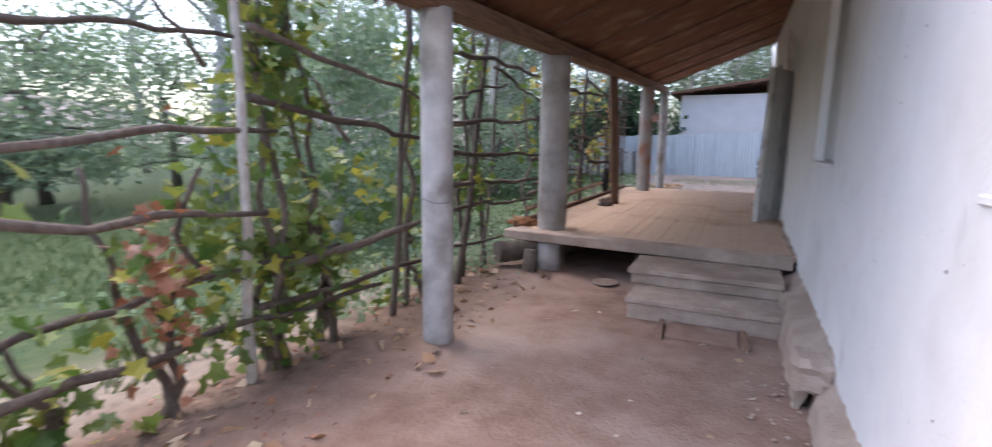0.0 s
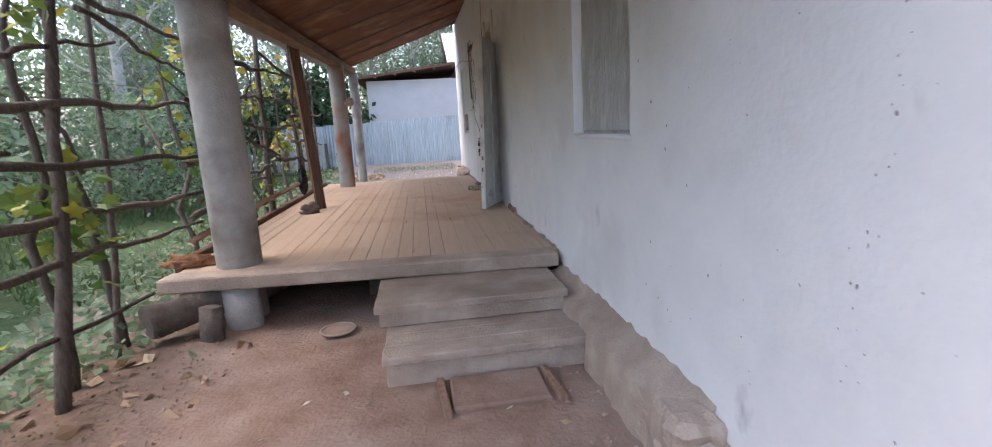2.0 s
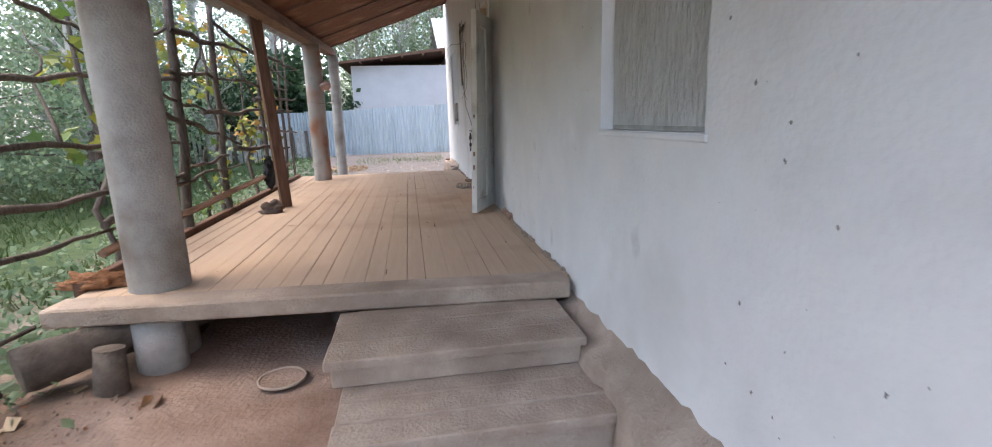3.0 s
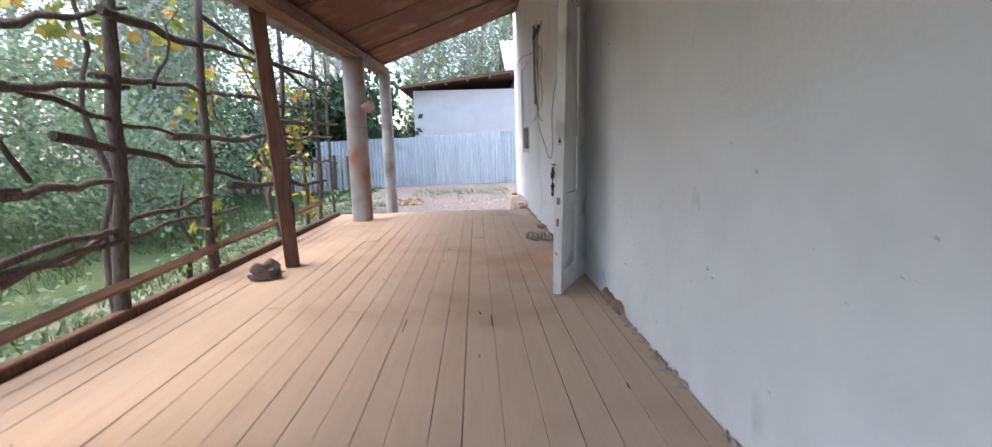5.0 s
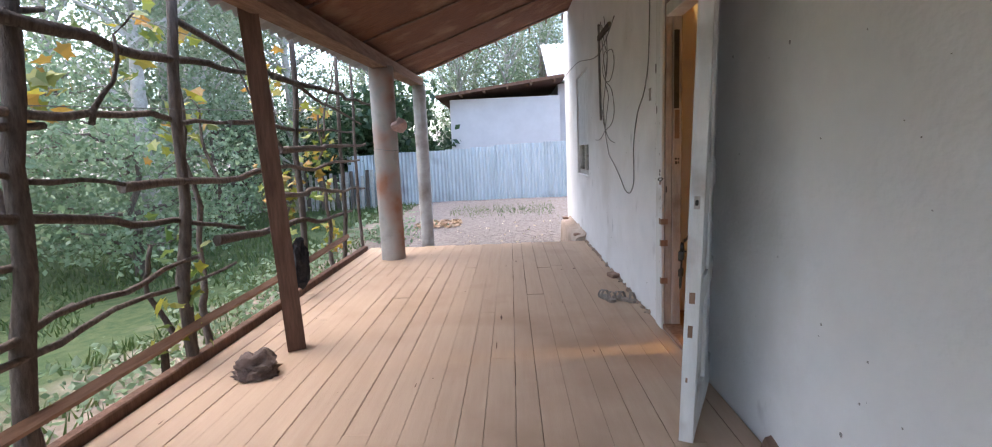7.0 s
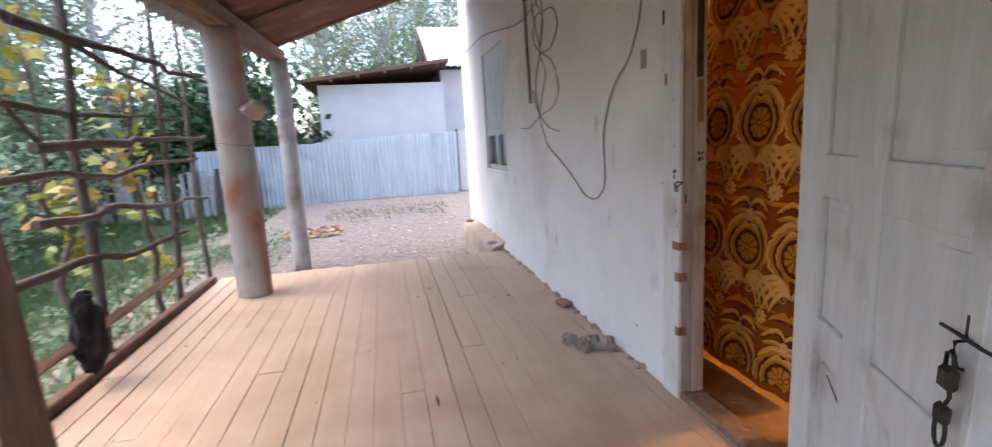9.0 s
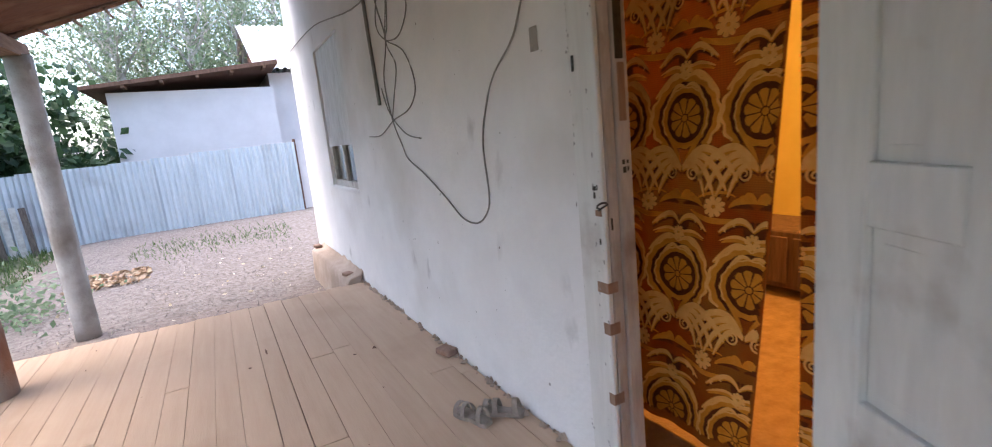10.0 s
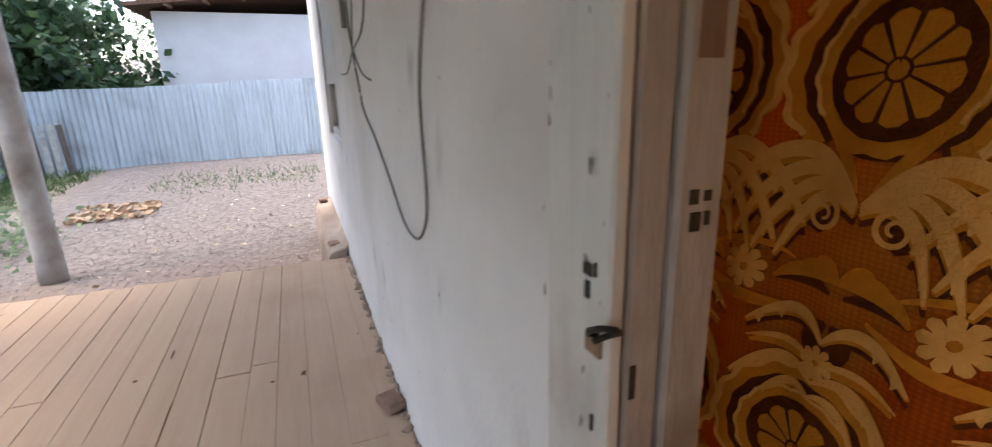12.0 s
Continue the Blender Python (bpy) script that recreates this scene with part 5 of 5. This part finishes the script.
def sandal(x, y, turn_):
    ob = thing("sandal", (x, y, DECK), "worn brown-grey strap sandal on the planks", "sandal", "pair of sandals")
    bm = bmesh.new()
    out = [(-0.125, 0.028), (-0.10, 0.036), (-0.03, 0.030), (0.05, 0.042), (0.10, 0.038), (0.128, 0.012)]
    ring = [(a, b) for a, b in out] + [(a, -b) for a, b in out[::-1]]
    lo = [bm.verts.new((a, b, 0.004)) for a, b in ring]
    hi = [bm.verts.new((a, b, 0.028)) for a, b in ring]
    bm.faces.new(lo[::-1])
    bm.faces.new(hi)
    for i in range(len(ring)):
        j = (i + 1) % len(ring)
        bm.faces.new((lo[i], lo[j], hi[j], hi[i]))
    m = Matrix.Translation((x, y, DECK)) @ Matrix.Rotation(turn_, 4, 'Z') @ Matrix.Scale(0.86, 4)
    bmesh.ops.transform(bm, matrix=m, verts=bm.verts)
    part("sole", bm, SANDAL, ob)
    for q, w, h in ((0.07, 0.048, 0.055), (0.02, 0.042, 0.065), (-0.09, 0.040, 0.075)):
        bm = bmesh.new()
        pts = [(q + 0.01 * math.sin(a), w * math.cos(a), 0.022 + h * math.sin(a)) for a in [math.pi * i / 10 for i in range(11)]]
        for (a0, b0, c0), (a1, b1, c1) in zip(pts, pts[1:]):
            vs_ = [bm.verts.new(p) for p in ((a0 - 0.014, b0, c0), (a0 + 0.014, b0, c0), (a1 + 0.014, b1, c1), (a1 - 0.014, b1, c1))]
            bm.faces.new(vs_)
        bmesh.ops.remove_doubles(bm, verts=bm.verts, dist=0.0005)
        bmesh.ops.solidify(bm, geom=bm.faces[:], thickness=0.004)
        bmesh.ops.transform(bm, matrix=m, verts=bm.verts)
        part("strap", bm, SANDAL, ob)


sandal(0.30, 9.93, 1.9)
sandal(0.43, 9.88, 2.35)

# brick set in the wall's foot, rubble along it
for k, (x, y, z, r) in enumerate(((0.50, 10.65, DECK + 0.004, 0.3), (0.46, 12.95, 0.44, 0.2), (0.44, 12.82, 0.22, 0.9), (0.47, 14.62, 0.47, 0.1))):
    bm = box(bmesh.new(), x - 0.045, y - 0.06, z, x + 0.04, y + 0.06, z + 0.04, 0.008, Matrix.Rotation(r, 4, 'Z'))
    single("brick", bm, BRICK, (x, y, z), "loose pale red brick at the wall's foot", "brick", "loose bricks")
verts, faces = [], []
for k in range(260):
    y = RNG.uniform(5.7, 12.7)
    if 7.7 < y < 9.5:
        continue
    s = RNG.uniform(0.006, 0.024)
    c = Vector((WX - 0.035 * RNG.random(), y, DECK + s * 0.3))
    b0 = len(verts)
    for d in ((1, 0, 0), (-1, 0, 0), (0, 1, 0), (0, -1, 0), (0, 0, 1), (0, 0, -1)):
        verts.append(c + Vector(d) * s * RNG.uniform(0.6, 1.2))
    faces += [(b0 + a, b0 + b, b0 + cc) for a, b, cc in ((0, 2, 4), (2, 1, 4), (1, 3, 4), (3, 0, 4), (2, 0, 5), (1, 2, 5), (3, 1, 5), (0, 3, 5))]
bm = box(bmesh.new(), WX - 0.03, 7.42, DECK + 0.002, WX + 0.02, 7.80, DECK + 0.055)
bmesh.ops.subdivide_edges(bm, edges=bm.edges[:], cuts=5, use_grid_fill=True)
for v in bm.verts:
    v.co += 0.022 * noise.noise_vector(v.co * 19)
structure("broken_plaster", bm, BRICK, "broken brown patch at the wall's foot", "wall")
tagged(cards("plaster_crumbs", verts, faces, DUSTY), "crumbs of plaster fallen along the wall's foot", "rubble", kind="stuff")

# ---- cables on the wall ----
cab_ = thing("wall_cables", (WX, 10.6, 2.7), "loose grey cables hanging down the wall", "cable")


def cable(pts, r=0.006):
    """A slack cable through (y, z) on the wall, rounded by subdivision."""
    p = [Vector((WX - 0.012, y, z)) for y, z in pts]
    out = []
    for i in range(len(p) - 1):
        a, b, c, d = p[max(i - 1, 0)], p[i], p[i + 1], p[min(i + 2, len(p) - 1)]
        for k in range(6):
            t = k / 6
            out.append(0.5 * ((2 * b) + (c - a) * t + (2 * a - 5 * b + 4 * c - d) * t * t + (3 * b - a - 3 * c + d) * t ** 3))
    out.append(p[-1])
    part("cable", tube(bmesh.new(), out, r, 6), WIRE, cab_)


cable([(11.51, 2.95), (11.50, 2.5), (11.47, 2.2), (11.45, 1.95)], 0.012)
cable([(11.40, 2.95), (11.25, 2.55), (11.15, 2.32), (11.28, 2.1), (11.22, 1.85), (11.08, 1.66), (11.0, 1.58), (10.75, 1.49), (10.48, 1.37), (10.3, 1.28), (10.14, 1.27), (10.03, 1.33), (9.99, 1.42), (10.0, 1.65), (9.93, 1.82), (9.84, 1.93), (9.70, 2.02), (9.63, 2.10), (9.56, 2.25), (9.53, 2.6), (9.5, 3.2)], 0.0042)
cable([(11.32, 2.9), (11.12, 2.62), (10.82, 2.56), (10.73, 2.42), (10.9, 2.30), (11.15, 2.32), (11.3, 2.44), (11.2, 2.60), (11.05, 2.55), (11.1, 2.38), (11.15, 2.32), (10.86, 2.20), (10.74, 2.0), (10.88, 1.88), (11.2, 1.83), (11.5, 1.75), (11.8, 1.75)], 0.0038)
cable([(11.36, 2.05), (11.25, 1.88), (11.0, 1.74), (10.75, 1.70)], 0.0038)
cable([(11.2, 2.95), (11.05, 2.6), (11.15, 2.32), (11.02, 2.15), (11.12, 1.98), (11.22, 1.83)], 0.0036)
cable([(10.7, 2.83), (11.6, 2.65), (13.2, 2.85), (14.8, 2.9)], 0.005)
part("nail_board", box(bmesh.new(), WX - 0.03, 10.9, 2.78, WX - 0.002, 11.5, 2.83), BARK, cab_)
single("wall_socket", box(bmesh.new(), WX - 0.006, 9.525, 1.965, WX - 0.002, 9.575, 2.05, 0.002), CEMENT, (WX, 9.54, 1.95), "grey patch of an old switch on the wall", "switch")

# ---- scattered bits ----


def scatter(name, n, x0, x1, y0, y1, size, material, label, category, flat=True, high=0.0):
    verts, faces = [], []
    for _ in range(n):
        x, y = RNG.uniform(x0, x1), RNG.uniform(y0, y1)
        z = gz(x, y) + 0.012 + high
        s = size * RNG.uniform(0.5, 1.3)
        if flat:
            leaf(verts, faces, Vector((x, y, z)), s, RNG, 0, 0.15)
        else:
            b0 = len(verts)
            for d in ((1, 0, 0), (-1, 0, 0), (0, 1, 0), (0, -1, 0), (0, 0, 0.7), (0, 0, -0.7)):
                verts.append(Vector((x, y, z)) + Vector(d) * s * RNG.uniform(0.6, 1.2))
            faces += [(b0 + a, b0 + b, b0 + c) for a, b, c in ((0, 2, 4), (2, 1, 4), (1, 3, 4), (3, 0, 4), (2, 0, 5), (1, 2, 5), (3, 1, 5), (0, 3, 5))]
    return tagged(cards(name, verts, faces, material), label, category, kind="stuff")


scatter("fallen_leaves", 26, -1.6, 0.3, 1.0, 4.6, 0.05, PALELEAF, "pale fallen leaves on the earth", "leaves")
scatter("leaf_litter", 300, -2.9, -1.75, 0.2, 5.6, 0.03, DEADLEAF, "reddish leaf litter under the vines", "leaves")
scatter("gravel", 9000, -2.6, 0.6, 12.85, 20.5, 0.009, STONE, "grey gravel and small stones on the yard", "gravel", False)
scatter("soil_clods", 900, -2.75, -1.8, 0.2, 5.5, 0.010, EARTH, "small clods of brown soil under the trellis", "soil", False)
scatter("wall_foot_rubble", 160, 0.15, 0.42, 0.6, 5.2, 0.014, DUSTY, "bits of mortar along the plinth", "rubble", False)
scatter("twig_litter", 120, -2.9, -1.7, 0.5, 5.6, 0.12, STRAW, "dry twigs and stalks on the soil", "twigs")
scatter("yard_litter", 90, -2.4, 0.4, 12.8, 17.0, 0.06, PALELEAF, "pale chips and leaves on the gravel", "litter")
scatter("yard_clods", 420, -2.0, 0.45, 12.74, 13.5, 0.016, EARTH, "crumbled brown soil beside the veranda floor", "soil", False)
scatter("straw_heap", 420, -2.5, -1.6, 16.3, 17.1, 0.10, STRAW, "orange straw spilled on the yard", "straw", True, 0.03)
verts, faces = [], []
for _ in range(24000):
    x, y = -3.2 - abs(RNG.gauss(0, 4.0)), RNG.uniform(-2, 22)
    if noise.noise(Vector((x * 0.7, y * 0.7, 5))) < -0.12 and x > -6:
        continue
    p = Vector((x, y, gz(x, y)))
    d = Vector((RNG.gauss(0, 0.05), RNG.gauss(0, 0.05), RNG.uniform(0.05, 0.17)))
    s = Vector((RNG.uniform(-1, 1), RNG.uniform(-1, 1), 0)).normalized() * 0.012
    b0 = len(verts)
    verts += [p - s, p + s, p + d]
    faces.append((b0, b0 + 1, b0 + 2))
for _ in range(600):
    x, y = RNG.uniform(-2.0, 0.6), 18.6 + RNG.gauss(0, 0.55)
    p = Vector((x, y, gz(x, y)))
    b0 = len(verts)
    verts += [p, p + Vector((0.013, 0, 0)), p + Vector((RNG.gauss(0, 0.04), RNG.gauss(0, 0.04), RNG.uniform(0.03, 0.09)))]
    faces.append((b0, b0 + 1, b0 + 2))
tagged(cards("grass", verts, faces, GRASS), "green garden grass in tufts", "grass", kind="stuff")


def weeds(x, y, n, r, h, seed):
    rng = random.Random(seed)
    verts, faces = [], []
    for _ in range(n):
        p = Vector((x + rng.gauss(0, r), y + rng.gauss(0, r), 0))
        p.z = gz(p.x, p.y) + abs(rng.gauss(0, h))
        leaf(verts, faces, p, rng.uniform(0.05, 0.11), rng, 0, 0.6)
    tagged(cards("weeds", verts, faces, TREELEAF), "clump of green weeds", "weeds", kind="stuff")


for k, (x, y, n, r, h) in enumerate(((-2.9, 15.4, 500, 0.35, 0.25), (-3.4, 12.5, 500, 0.5, 0.25), (-3.0, 6.4, 220, 0.3, 0.12), (-3.2, 4.6, 260, 0.3, 0.12), (-2.95, 5.2, 300, 0.3, 0.14), (-3.3, 5.9, 300, 0.35, 0.12), (-3.1, 3.6, 240, 0.3, 0.12), (-3.4, 7.6, 300, 0.4, 0.14), (-3.3, 9.6, 300, 0.45, 0.16), (-3.2, 11.2, 300, 0.4, 0.16), (-4.0, 8.4, 400, 0.6, 0.2), (-4.4, 3.0, 300, 0.6, 0.15), (-5.5, 6.0, 400, 0.9, 0.18), (-2.7, 7.0, 160, 0.25, 0.18))):
    weeds(x, y, n, r, h, 60 + k)

CHIP = mat("grey_chip", (0.20, 0.19, 0.185), (0.36, 0.35, 0.34), 30, 0.95, 0.2, 80)
# chips and stains in the plaster, knots in the planks
verts, faces = [], []


def fleck(c, u, w, size, rg):
    b0 = len(verts)
    n = 7
    for i in range(n):
        a = 2 * math.pi * i / n
        verts.append(c + (u * math.cos(a) + w * math.sin(a)) * size * rg.uniform(0.4, 1.2))
    faces.append(tuple(range(b0, b0 + n)))


rg = random.Random(12)
for k in range(46):
    z = 0.75 + 2.1 * k / 46 + rg.gauss(0, 0.03)
    fleck(Vector((WX - 0.003, 2.83 + 0.05 * math.sin(z * 3) + rg.gauss(0, 0.012), z)), Vector((0, 1, 0)), Vector((0, 0, 1.6)), rg.choice((0.002, 0.0025, 0.003, 0.004, 0.006)), rg)
for k in range(340):
    y, z = rg.uniform(1.9, 14.5), rg.uniform(0.5, 2.6)
    if any(a - 0.1 < y < b + 0.1 for a, b, _, _ in HOLES):
        continue
    fleck(Vector((WX - 0.003, y, z)), Vector((0, 1, 0)), Vector((0, 0, 1.3)), rg.choice((0.0018, 0.0025, 0.003, 0.004, 0.007)), rg)
for k in range(70):
    z = DECK + 0.05 + 2.1 * rg.random()
    fleck(Vector((WX - 0.0245, HOLES[2][1] + rg.choice((0.055, 0.05, -0.062, -0.03)) + rg.gauss(0, 0.004), z)), Vector((0, 1, 0)), Vector((0, 0, 2.2)), rg.choice((0.0015, 0.002, 0.003, 0.0045)), rg)
tagged(cards("plaster_chips", verts, faces, CHIP), "small grey chips in the whitewash", "chips", kind="stuff")
verts, faces = [], []
for x_, y_, size_, long_ in ((0.17, 11.06, 0.016, 1.6), (-0.54, 11.30, 0.016, 0.8), (0.04, 11.04, 0.014, 0.7), (-0.43, 11.52, 0.008, 9), (-2.03, 10.92, 0.02, 1.5), (-2.10, 10.80, 0.014, 1.0), (-0.56, 9.54, 0.011, 6), (-0.70, 7.40, 0.007, 16), (-0.21, 7.42, 0.006, 24), (-0.60, 5.98, 0.006, 12), (-0.58, 9.0, 0.006, 14), (0.06, 10.5, 0.008, 1.2), (-0.16, 9.85, 0.008, 1.0), (-0.9, 10.3, 0.007, 1.5)):
    fleck(Vector((x_, y_, DECK + 0.0035)), Vector((1, 0, 0)), Vector((0, long_, 0)), size_, rg)
for k in range(30):
    fleck(Vector((rg.uniform(-2.3, 0.45), rg.uniform(6.2, 12.5), DECK + 0.0035)), Vector((1, 0, 0)), Vector((0, rg.choice((1.0, 1.2, 7.0)), 0)), rg.choice((0.003, 0.004, 0.006)), rg)
tagged(cards("plank_knots", verts, faces, TIMBER), "dark knots and gouges in the planks", "knots", kind="stuff")

# ---- planks of the veranda floor ----
rng = random.Random(5)
x = -2.425
k = 0
while x < 0.50:
    w = min(rng.choice((0.118, 0.128, 0.135, 0.145)), 0.545 - x)
    cut = rng.choice((8.9, 9.6, 10.3, 11.1, 7.8)) + rng.uniform(-0.2, 0.2)
    y_front = 5.60 + (0.545 - x) * 0.076
    for y0, y1 in ((y_front, cut), (cut + 0.004, 12.70 + rng.uniform(-0.03, 0.03))):
        gap = rng.choice((0.0004, 0.0008, 0.0015, 0.003, 0.006)) * (2.4 if x < -1.2 else 0.9)
        dz = rng.uniform(-0.0025, 0.001)
        bm = box(bmesh.new(), x + gap / 2, y0, DECK - 0.042, x + w - gap / 2, y1, DECK + dz, 0.0008)
        part("plank", bm, PLANK, deck)
    x += w
    k += 1
